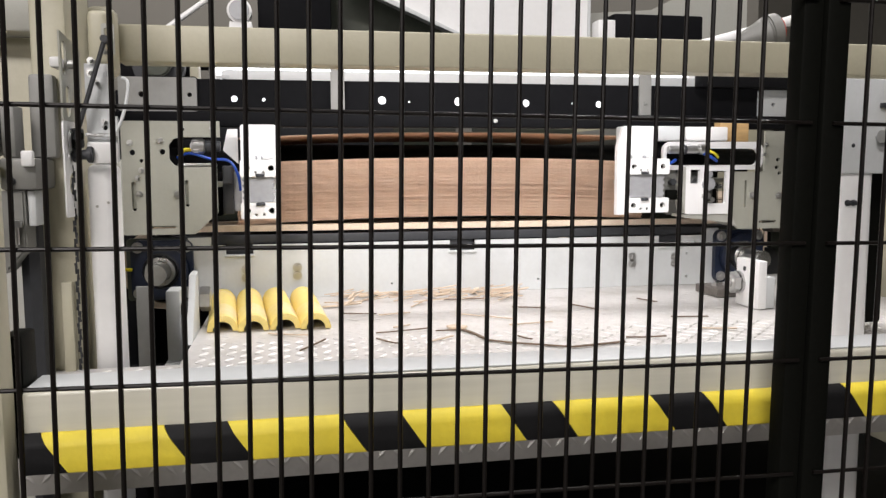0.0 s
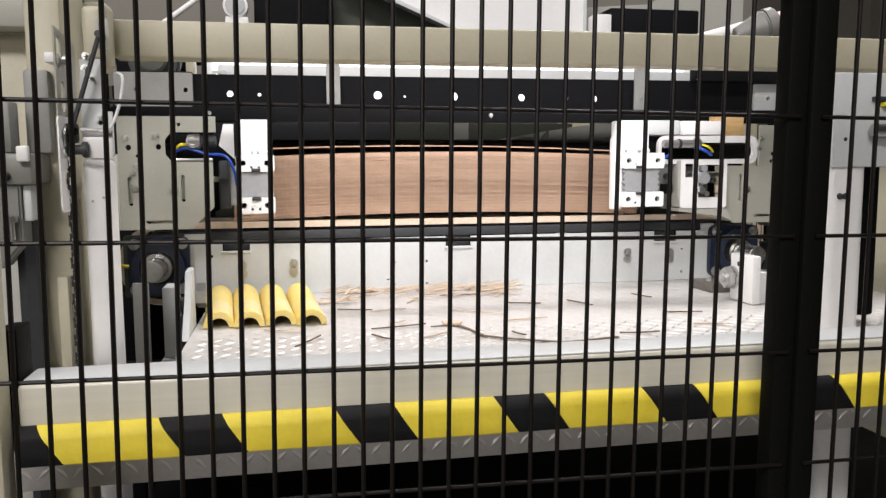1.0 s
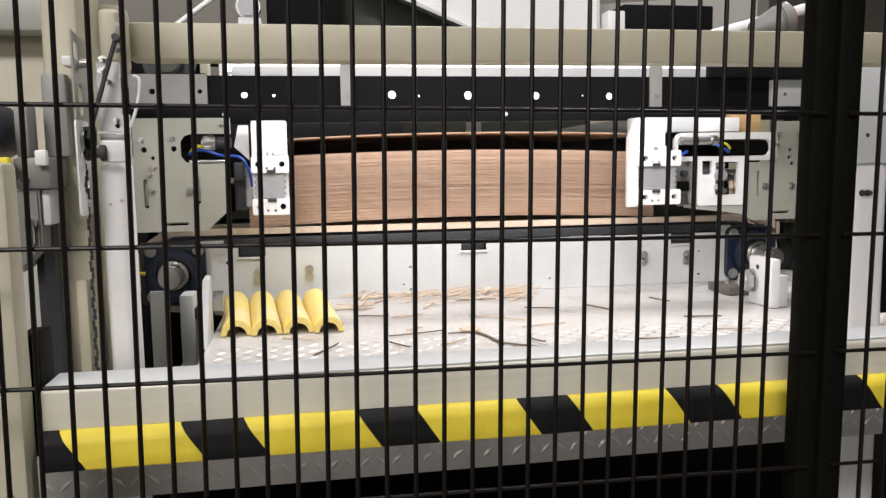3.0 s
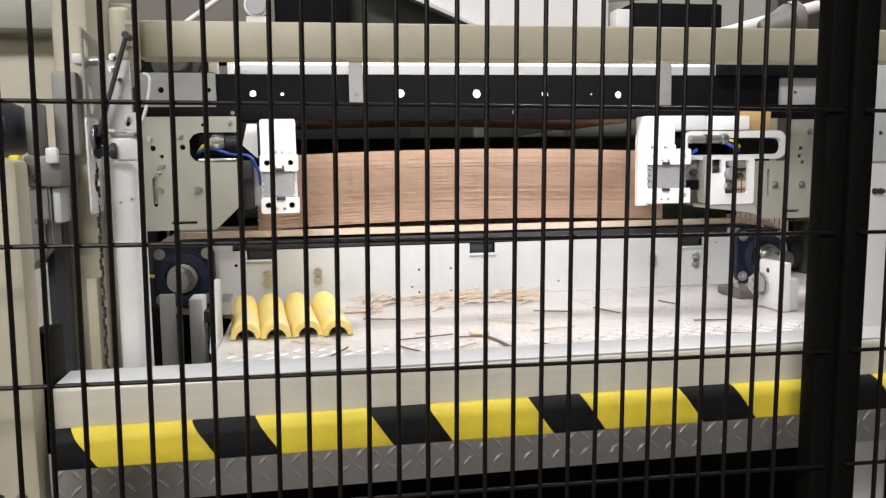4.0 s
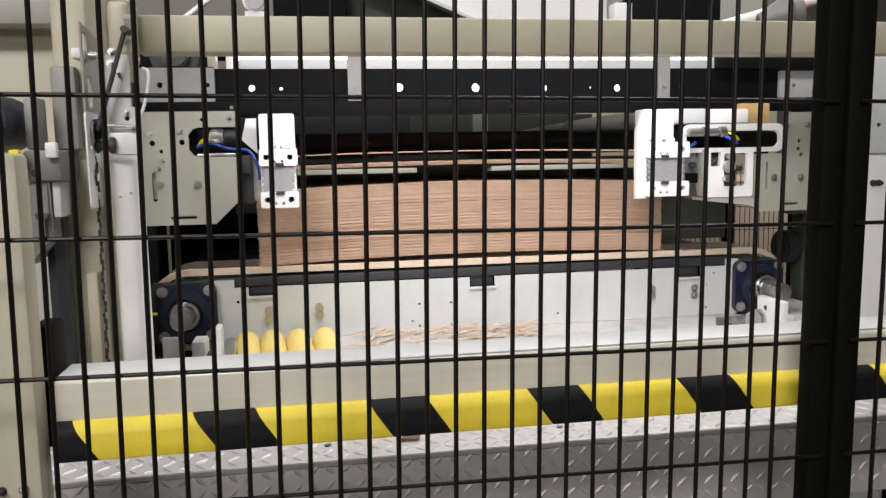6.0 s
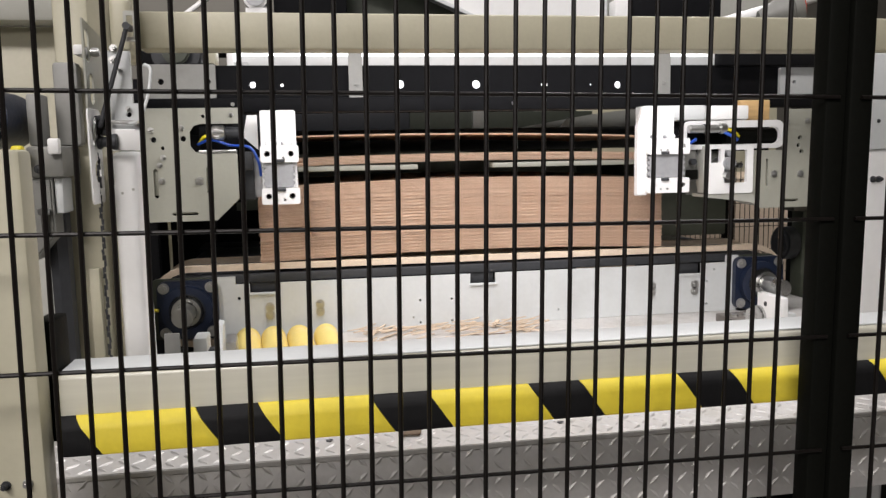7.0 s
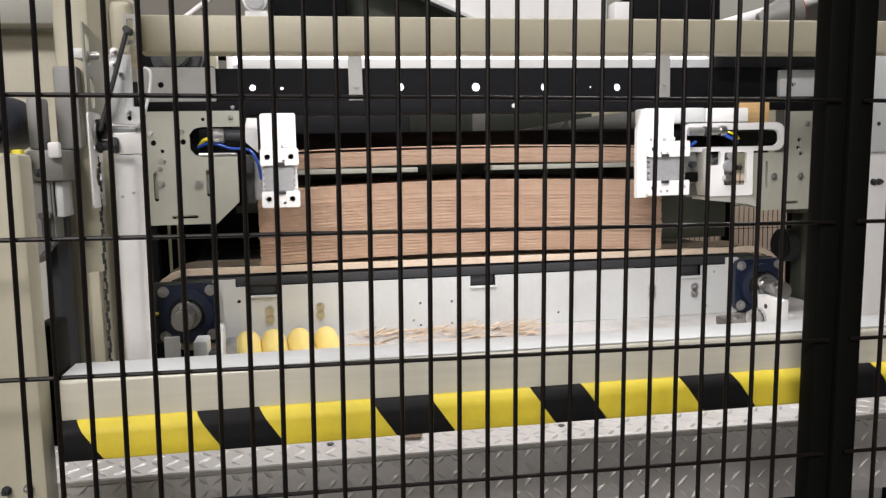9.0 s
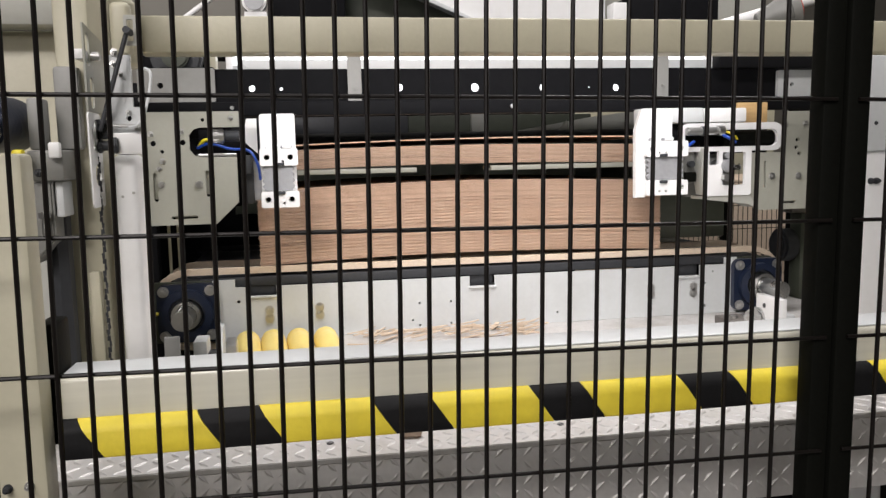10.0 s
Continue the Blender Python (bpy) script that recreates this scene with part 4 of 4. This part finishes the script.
def conveyor():
    dz = 0.092
    c = riding(thing("belt_conveyor", (0.40, 0.9, FLOOR), "grey belt conveyor with tan felt belts on the platform", "conveyor"))
    y = 0.802
    zt = 0.937 + dz
    out = [(-0.078, 0.8425 + dz), (0.905, 0.8425 + dz), (0.905, 0.950 + dz), (0.880, 0.950 + dz), (0.880, zt), (0.829, zt), (0.829, 0.918 + dz), (0.782, 0.918 + dz), (0.782, zt),
           (0.423, zt), (0.423, 0.919 + dz), (0.376, 0.919 + dz), (0.376, zt), (0.030, zt), (0.030, 0.921 + dz), (-0.016, 0.921 + dz), (-0.016, zt), (-0.040, zt),
           (-0.040, 0.951 + dz), (-0.055, 0.951 + dz), (-0.078, 0.951 + dz)]
    hol = [disc(x, z + dz, r, 10) for x, z, r in ((-0.035, 0.912, 0.003), (0.283, 0.893, 0.0022), (0.341, 0.893, 0.0022), (0.27, 0.862, 0.0018), (0.283, 0.852, 0.002), (0.341, 0.853, 0.002),
                                                  (0.543, 0.862, 0.002), (0.84, 0.902, 0.002), (0.84, 0.858, 0.0025), (0.855, 0.924, 0.002))]
    part("side_panel", plate(out, hol, y, y + 0.005), GREY, c)
    for x0, x1, z0 in ((-0.016, 0.030, 0.921), (0.376, 0.423, 0.919), (0.782, 0.829, 0.918)):
        s = part("notch_lip", box(x0 - 0.002, x1 + 0.002, y - 0.004, y - 0.0002, z0 + dz - 0.004, z0 + dz, 0.001), GREY, c)
        part("clamp_bar", box(x0 + 0.001, x1 - 0.001, y + 0.012, y + 0.03, z0 + dz - 0.002, z0 + dz + 0.02, 0.001), RUBBER, s)
    for x, z in ((0.017, 0.895), (0.017, 0.880), (0.104, 0.896), (0.104, 0.882), (0.728, 0.899), (0.728, 0.886), (0.815, 0.897), (0.815, 0.884)):
        part("bolt", hexbolt(x, y, z + dz, 0.0055, 0.004), ZINC, c)
    bl, br = (-0.119, 0.899 + dz), (0.942, 0.897 + dz)
    for (x, z), sx in ((bl, -1), (br, 1)):
        part("end_plate", plate(rounded(x - 0.060, x + 0.040, 0.845 + dz, z + 0.052, 0.006), [], y + 0.0055, y + 0.0115), OLIVE, c)
        part("drum", rod((x, 0.82, z), (x, 1.25, z), 0.056, 36), RUBBER, c)
    bearing(bl[0], bl[1], c, 0.082)
    bearing(br[0], br[1], c, 0.092)
    # belts side by side, each a loop round both drums
    for k, (ya, yb) in enumerate([(0.8145 + 0.105 * q, 0.8295 + 0.105 * q) for q in range(2)]):
        bm = bmesh.new()
        for ro, ri, mi in ((0.071, 0.0605, 0),):
            rings = []
            for r in (ro, ri):
                pts = []
                for i in range(15):
                    a = radians(90 + 180 * i / 14)
                    pts.append((bl[0] + r * math.cos(a), bl[1] + r * math.sin(a)))
                for i in range(15):
                    a = radians(-90 + 180 * i / 14)
                    pts.append((br[0] + r * math.cos(a), br[1] + r * math.sin(a)))
                rings.append([[bm.verts.new((p[0], yy, p[1])) for p in pts] for yy in (ya, yb)])
            n = len(rings[0][0])
            for i in range(n):
                j = (i + 1) % n
                o0, o1, i0, i1 = rings[0][0], rings[0][1], rings[1][0], rings[1][1]
                bm.faces.new((o0[i], o0[j], o1[j], o1[i]))
                bm.faces.new((i0[j], i0[i], i1[i], i1[j]))
                bm.faces.new((o0[j], o0[i], i0[i], i0[j]))
                bm.faces.new((o1[i], o1[j], i1[j], i1[i]))
        part("felt_belt", bm, BELT, c)
    part("slider_bed", box(bl[0] + 0.02, br[0] - 0.02, 0.8085, 1.24, 0.9385 + dz, 0.9535 + dz, 0.001), RUBBER, c)
    return c


def tension_stand():
    z = FLOOR
    a = riding(thing("tension_stand", (-0.05, 0.5, FLOOR), "grey belt tensioner with a white plate and hexagon bolt", "tensioner", "belt tensioners"))
    part("block", box(-0.0855, -0.0655, 0.595, 0.640, z - 0.055, z + 0.050, 0.003), GREY, a)
    part("foot", box(-0.0890, -0.0620, 0.585, 0.650, z - 0.064, z - 0.0555, 0.002), GREY, a)
    part("white_plate", prism([(0.47, z - 0.004), (0.560, z - 0.004), (0.560, z + 0.083), (0.530, z + 0.081), (0.512, z + 0.045)], "x", -0.0432, -0.0345, bev=0.001), GREY, a)
    part("link_bar", box(-0.0655, -0.0435, 0.600, 0.625, z + 0.012, z + 0.030, 0.002), RUBBER, a)
    part("lock_plate", box(-0.0600, -0.0460, 0.585, 0.590, z - 0.050, z + 0.010, 0.002), RUBBER, a)
    part("spindle", rod((-0.0434, 0.575, z + 0.040), (-0.020, 0.575, z + 0.040), 0.008, 16), STEEL, a)
    part("hexagon_nut", rod((-0.0343, 0.575, z + 0.040), (-0.0200, 0.575, z + 0.040), 0.018, 6, bev=0.001), ZINC, a)
    part("guide_plate", box(-0.1300, -0.1070, 0.615, 0.620, z - 0.07, z + 0.055, 0.002), DULL, a)
    part("guide_rail", box(-0.1600, -0.0300, 0.640, 0.655, z - 0.09, z - 0.07, 0.002), DARK, a)
    b = riding(thing("tension_stand", (0.82, 0.55, FLOOR), "belt tensioner with a white plate, hexagon nut and dark foot", "tensioner", "belt tensioners"))
    part("foot", box(0.812, 0.872, 0.640, 0.715, z + 0.0012, z + 0.016, 0.002), RUSTY, b, "dark worn steel foot")
    part("foot_bolt", rod((0.830, 0.680, z + 0.016), (0.830, 0.680, z + 0.021), 0.006, 6), ZINC, b)
    part("foot_bolt", rod((0.852, 0.680, z + 0.016), (0.852, 0.680, z + 0.021), 0.006, 6), ZINC, b)
    part("white_plate", box(0.8135, 0.828, 0.52, 0.585, z + 0.0012, z + 0.078, 0.002), WHITE, b)
    # flat dark disc gives the shaded hole by colour alone
    part("hole_disc", rod((0.8128, 0.56, z + 0.062), (0.8136, 0.56, z + 0.062), 0.004, 12), RUBBER, b)
    part("spindle", rod((0.792, 0.575, z + 0.038), (0.8130, 0.575, z + 0.038), 0.008, 16), STEEL, b)
    part("hexagon_nut", rod((0.797, 0.575, z + 0.038), (0.809, 0.575, z + 0.038), 0.0175, 6, bev=0.001), ZINC, b)
    part("washer", rod((0.8092, 0.575, z + 0.038), (0.8130, 0.575, z + 0.038), 0.019, 20), STEEL, b)
    part("block", box(0.8285, 0.846, 0.525, 0.585, z + 0.0012, z + 0.052, 0.003), GREY, b)


def half_pipes():
    """Four yellow half-round lengths lying side by side."""
    for k, x in enumerate((-0.0105, 0.032, 0.0755, 0.1195)):
        r, w = 0.0212, 0.0078
        pts = []
        for i in range(17):
            a = math.pi * i / 16
            pts.append((r * math.cos(a), r * 1.06 * math.sin(a)))
        for i in range(17):
            a = math.pi - math.pi * i / 16
            pts.append(((r - w) * math.cos(a), (r - w) * math.sin(a)))
        b = prism(pts, "y", -0.128, 0.128 + 0.004 * (k % 2), bev=0.001)
        o = (x, 0.646 + (0.004, 0.0, 0.003, -0.002)[k], FLOOR + 0.0014)
        bmesh.ops.rotate(b, verts=b.verts, cent=(0, 0, 0), matrix=Matrix.Rotation(radians((4.7, 4.4, 4.6, 3.6)[k]), 3, "Z"))
        bmesh.ops.translate(b, verts=b.verts, vec=o)
        riding(solo("half_pipe", b, TUBEY, "dusty yellow half-round rubber pipe on the platform", "pipe", "yellow half pipes", origin=o))


STRAWS = [(0.207, 0.467, 0.284, 0.477), (0.235, 0.500, 0.259, 0.503), (0.289, 0.464, 0.322, 0.463), (0.267, 0.398, 0.305, 0.420), (0.204, 0.432, 0.226, 0.387),
          (0.400, 0.484, 0.466, 0.490), (0.443, 0.623, 0.493, 0.601), (0.545, 0.627, 0.567, 0.570), (0.342, 0.586, 0.415, 0.523), (0.225, 0.598, 0.274, 0.606),
          (0.170, 0.624, 0.221, 0.603), (0.391, 0.409, 0.400, 0.375), (0.528, 0.371, 0.578, 0.357), (0.653, 0.493, 0.707, 0.481), (0.653, 0.407, 0.699, 0.389),
          (0.559, 0.304, 0.594, 0.291), (0.674, 0.660, 0.687, 0.611), (0.063, 0.492, 0.116, 0.465), (0.104, 0.382, 0.137, 0.429), (0.349, 0.717, 0.415, 0.702)]


def scraps():
    rnd = random.Random(11)

    def strip(bm, x, y, z, ang, length, width, bend, lift):
        n = 6
        rows = []
        for i in range(n + 1):
            s = (i / n - 0.5) * length
            a = ang + bend * (i / n - 0.5)
            px, py = x + s * math.cos(ang), y + s * math.sin(ang) + bend * s * s * 4
            pz = z + lift * (i / n) ** 2
            nx, ny = -math.sin(a) * width / 2, math.cos(a) * width / 2
            rows.append([bm.verts.new((px + nx, py + ny, pz)), bm.verts.new((px - nx, py - ny, pz)), bm.verts.new((px - nx, py - ny, pz + 0.0016)), bm.verts.new((px + nx, py + ny, pz + 0.0016))])
        for p, q in zip(rows, rows[1:]):
            for k in range(4):
                bm.faces.new((p[k], p[(k + 1) % 4], q[(k + 1) % 4], q[k]))
        bm.faces.new(rows[0][::-1])
        bm.faces.new(rows[-1])

    bm = bmesh.new()
    for i in range(75):      # drift of offcuts against the panel
        x = 0.16 + 0.32 * rnd.random() ** 0.9
        y = 0.79 - 0.13 * rnd.random() ** 1.5 * (1.15 - x)
        strip(bm, x, y, FLOOR + 0.0016 + rnd.random() * 0.008, rnd.gauss(0.1, 0.5), rnd.uniform(0.02, 0.08), rnd.choice((0.002, 0.002, 0.003, 0.004, 0.008)), rnd.uniform(-1, 1), rnd.uniform(0, 0.006))
    riding(solo("cardboard_offcuts", bm, SCRAP, "drift of thin brown cardboard offcuts against the conveyor panel", "offcuts", kind="stuff", origin=(0.4, 0.6, FLOOR)))
    for x0, y0, x1, y1 in STRAWS:
        x, y = (x0 + x1) / 2, (y0 + y1) / 2
        bm = bmesh.new()
        strip(bm, x, y, FLOOR + 0.0016, math.atan2(y1 - y0, x1 - x0), math.hypot(x1 - x0, y1 - y0), rnd.uniform(0.002, 0.0034), rnd.uniform(-0.5, 0.5), rnd.uniform(0, 0.003))
        riding(solo("cardboard_strip", bm, DARKSCRAP if rnd.random() < 0.75 else SCRAP, "narrow brown cardboard strip lying on the tread plate", "strip", "loose strips", origin=(x, y, FLOOR)))
    long = thing("long_strip", (0.42, 0.38, FLOOR), "long curled cardboard strip with a torn pale end", "strip", "loose strips")
    bm = bmesh.new()
    pts = [(0.323, 0.480), (0.336, 0.439), (0.346, 0.392), (0.372, 0.370), (0.411, 0.348), (0.440, 0.332), (0.476, 0.339), (0.514, 0.347)]
    for (x0, y0), (x1, y1) in zip(pts, pts[1:]):
        strip(bm, (x0 + x1) / 2, (y0 + y1) / 2, FLOOR + 0.0016, math.atan2(y1 - y0, x1 - x0), math.hypot(x1 - x0, y1 - y0) + 0.003, 0.0045, 0.0, 0.0)
    part("curl", bm, DARKSCRAP, long)
    part("torn_end", prism([(0.309, 0.470), (0.330, 0.462), (0.337, 0.478), (0.322, 0.492), (0.308, 0.486)], "z", FLOOR + 0.002, FLOOR + 0.005, bev=0.001), SCRAP, long, "pale torn end")
    riding(long)
    bm = prism([(-0.012, -0.006), (0.008, -0.008), (0.012, 0.004), (0.0, 0.008), (-0.008, 0.003)], "z", 0, 0.0015)
    bmesh.ops.rotate(bm, verts=bm.verts, cent=(0, 0, 0), matrix=Matrix.Rotation(radians(10), 3, "X"))
    o = (0.196, 0.262, FLOOR + 0.003)
    bmesh.ops.translate(bm, verts=bm.verts, vec=o)
    riding(solo("torn_scrap", bm, DARKSCRAP, "small torn cardboard scrap near the platform edge", "scrap", origin=o))


# ---------------------------------------------------------------- corrugated sheets
SW, SD, ST = 0.752, 0.50, 0.0019     # width, depth and thickness of a sheet
SX, SY = 0.380, 0.822                # middle of the front edge in the pile


def sheet_mesh(bow, name="sheet"):
    """A bowed corrugated sheet: two liners and a core set back between them. Front edge at y = 0."""
    bm = bmesh.new()
    n = 28

    def layer(z0, z1, inset, mi):
        cols = []
        for i in range(n + 1):
            x = (i / n - 0.5) * (SW - 2 * inset)
            b = bow * (1 - (2 * x / SW) ** 2)
            cols.append([bm.verts.new((x, yy, z + b)) for yy, z in ((inset, z0), (SD - inset, z0), (SD - inset, z1), (inset, z1))])
        for p, q in zip(cols, cols[1:]):
            for k in range(4):
                bm.faces.new((p[k], p[(k + 1) % 4], q[(k + 1) % 4], q[k])).material_index = mi
        bm.faces.new(cols[0][::-1]).material_index = mi
        bm.faces.new(cols[-1]).material_index = mi
    layer(0.0, 0.0004, 0.0, 0)
    layer(0.0004, 0.0015, 0.0006, 1)
    layer(0.0015, 0.00188, 0.0, 0)
    return mesh_of(bm, name, [LINER, FLUTE])


ARRIVE = []     # (sheet, time under the crossbar, seconds to land, resting place, rides on the platform)
COUNT, BEAT, FIRST = 55, 0.36, 0.08


def pile():
    """The pile on the belts; sheets come down on it, then on the forks above."""
    base = 0.970 + 0.092
    rnd = random.Random(3)
    p = riding(thing("cardboard_pile", (SX, SY, base), "pile of brown corrugated cardboard sheets on the felt belts", "cardboard"))
    high, flat = sheet_mesh(0.0098), sheet_mesh(0.0062)
    gap = 2
    for i in range(COUNT):
        ob = new("sheet", high)
        ob.parent = p
        gap -= 1                    # every few sheets one lies back from the rest
        back = rnd.uniform(0.0022, 0.0032) if gap == 0 else rnd.uniform(0, 0.0005)
        gap = rnd.choice((2, 3, 3)) if gap == 0 else gap
        ob.location = (rnd.gauss(0, 0.0006), back, 0.0003 + i * ST)
        ob.rotation_euler = (0, 0, radians(rnd.gauss(0, 0.05)))
    for k in range(-1, 28):
        e = FIRST + BEAT * k
        lower = k <= 12
        lab = "brown corrugated cardboard sheet dropping onto the pile" if lower else "brown corrugated cardboard sheet held on the forks"
        ob = tagged(new("cardboard_sheet", high if lower else flat), lab, "cardboard", "arriving sheets")
        z = base + 0.0003 + (COUNT + k + 1) * ST if lower else 1.1362 + (k - 13) * 0.00245
        rest = Vector((SX + rnd.gauss(0, 0.0014), SY + (0.0020 if k % 3 == 1 else rnd.uniform(0, 0.0006)), z))
        ARRIVE.append((ob, e, {12: 0.58, 11: 0.46}.get(k, 0.33), rest, lower))


def magazine():
    m = thing("sheet_magazine", (SX, 1.4, 1.38), "dark rails holding waiting sheets behind the machine", "magazine")
    for sx in (-1, 1):
        x = SX + sx * 0.394
        part("rail", box(x - 0.012, x + 0.012, 1.16, 1.72, 1.276, 1.37, 0.002), DARK, m)
        far = SX + sx * 0.70
        part("arm", box(min(x + sx * 0.0125, far), max(x + sx * 0.0125, far), 1.66, 1.70, 1.30, 1.36, 0.002), DARK, m)
        part("post", box(far - 0.02 + sx * 0.0205, far + 0.02 + sx * 0.0205, 1.66, 1.70, 0.0, 1.37, 0.002), DARK, m)


def forks():
    out = []
    for x0, x1 in ((0.075, 0.287), (0.425, 0.70)):
        o = ((x0 + x1) / 2, 0.83, 1.133)
        b = box(x0, x1, 0.823, 0.895, 1.1288, 1.1374, 0.001)
        out.append(solo("support_fork", b, PLATE, "flat pale steel fork holding the new pile", "fork", "support forks", origin=o))
    return out


# ---------------------------------------------------------------- what moves
DROP = [(0.0, 0.0), (0.5, -0.0015), (1.0, -0.003), (1.5, -0.005), (2.0, -0.0075), (2.5, -0.0085), (3.2, -0.0135), (3.8, -0.018), (4.0, -0.0187), (4.1, -0.0265), (4.2, -0.045),
        (4.3, -0.068), (4.4, -0.0815), (4.5, -0.0905), (4.6, -0.092), (7.0, -0.092), (10.0, -0.092)]


def drop_at(t):
    for (a, u), (b, v) in zip(DROP, DROP[1:]):
        if t <= b:
            return u + (v - u) * (t - a) / (b - a)
    return DROP[-1][1]


def motions():
    for ob in MOVERS:
        p = ob.location.copy()
        walk(ob, [(t, pose(p.x, p.y, p.z + d)) for t, d in DROP])
    for i, (ob, e, fall, rest, rides) in enumerate(ARRIVE):
        # waits in the magazine, slides forward under the crossbar, then settles
        lean = (0.5, -0.35, 0.25, -0.5)[i % 4]
        d = Vector((0, 0, drop_at(e + fall) if rides else 0.0))
        park = Vector((rest.x, 1.17, 1.283 + 0.0022 * i))
        keys = [(e - 0.26, park, 0), (e - 0.09, Vector((rest.x, SY + 0.20, 1.277)), 0), (e, Vector((rest.x, SY + 0.03, 1.214)), lean),
                (e + 0.3 * fall, Vector((rest.x, rest.y + 0.004, max(rest.z + d.z + 0.022, 1.214 - 0.12 * fall))), lean * 1.4), (e + 0.6 * fall, rest + d + Vector((0, 0, 0.010)), -lean), (e + fall, rest + d, 0)]
        rows = []
        for tt, p, ry in keys:
            if 0.0 <= tt <= 10.0:
                rows.append((tt, pose(p.x, p.y, p.z, 0, ry)))
        if not rows:
            rows = [(0.0, pose(*(rest if e < 0 else park)))]
        if rows[0][0] > 0:
            rows.insert(0, (0.0, rows[0][1]))
        if rides:
            for tt, dd in DROP:
                if tt > e + fall + 0.03:
                    rows.append((tt, pose(rest.x, rest.y, rest.z + dd)))
        if rows[-1][0] < 10.0:
            rows.append((10.0, rows[-1][1]))
        walk(ob, rows)
    for f, side in zip(FORKS, (-1, 1)):
        p = f.location.copy()
        out = pose(p.x + side * 0.27, p.y, p.z)
        walk(f, [(0.0, out), (4.85, out), (5.10, pose(*p)), (10.0, pose(*p))])


hall()
lower_beam()
bumper()
upper_beam()
crossbar()
strip_lamp()
side_plate(False)
side_plate(True)
clamp_head(0.018, -1, 0.060)
clamp_head(0.672, 1, 0.077)
left_actuator()
right_actuator()
bay_back()
machine_base()
top_frame()
above_beam()
left_column()
near_left()
right_column()
far_fence()
magazine()
platform()
conveyor()
tension_stand()
half_pipes()
scraps()
pile()
FORKS = forks()
fence()
motions()
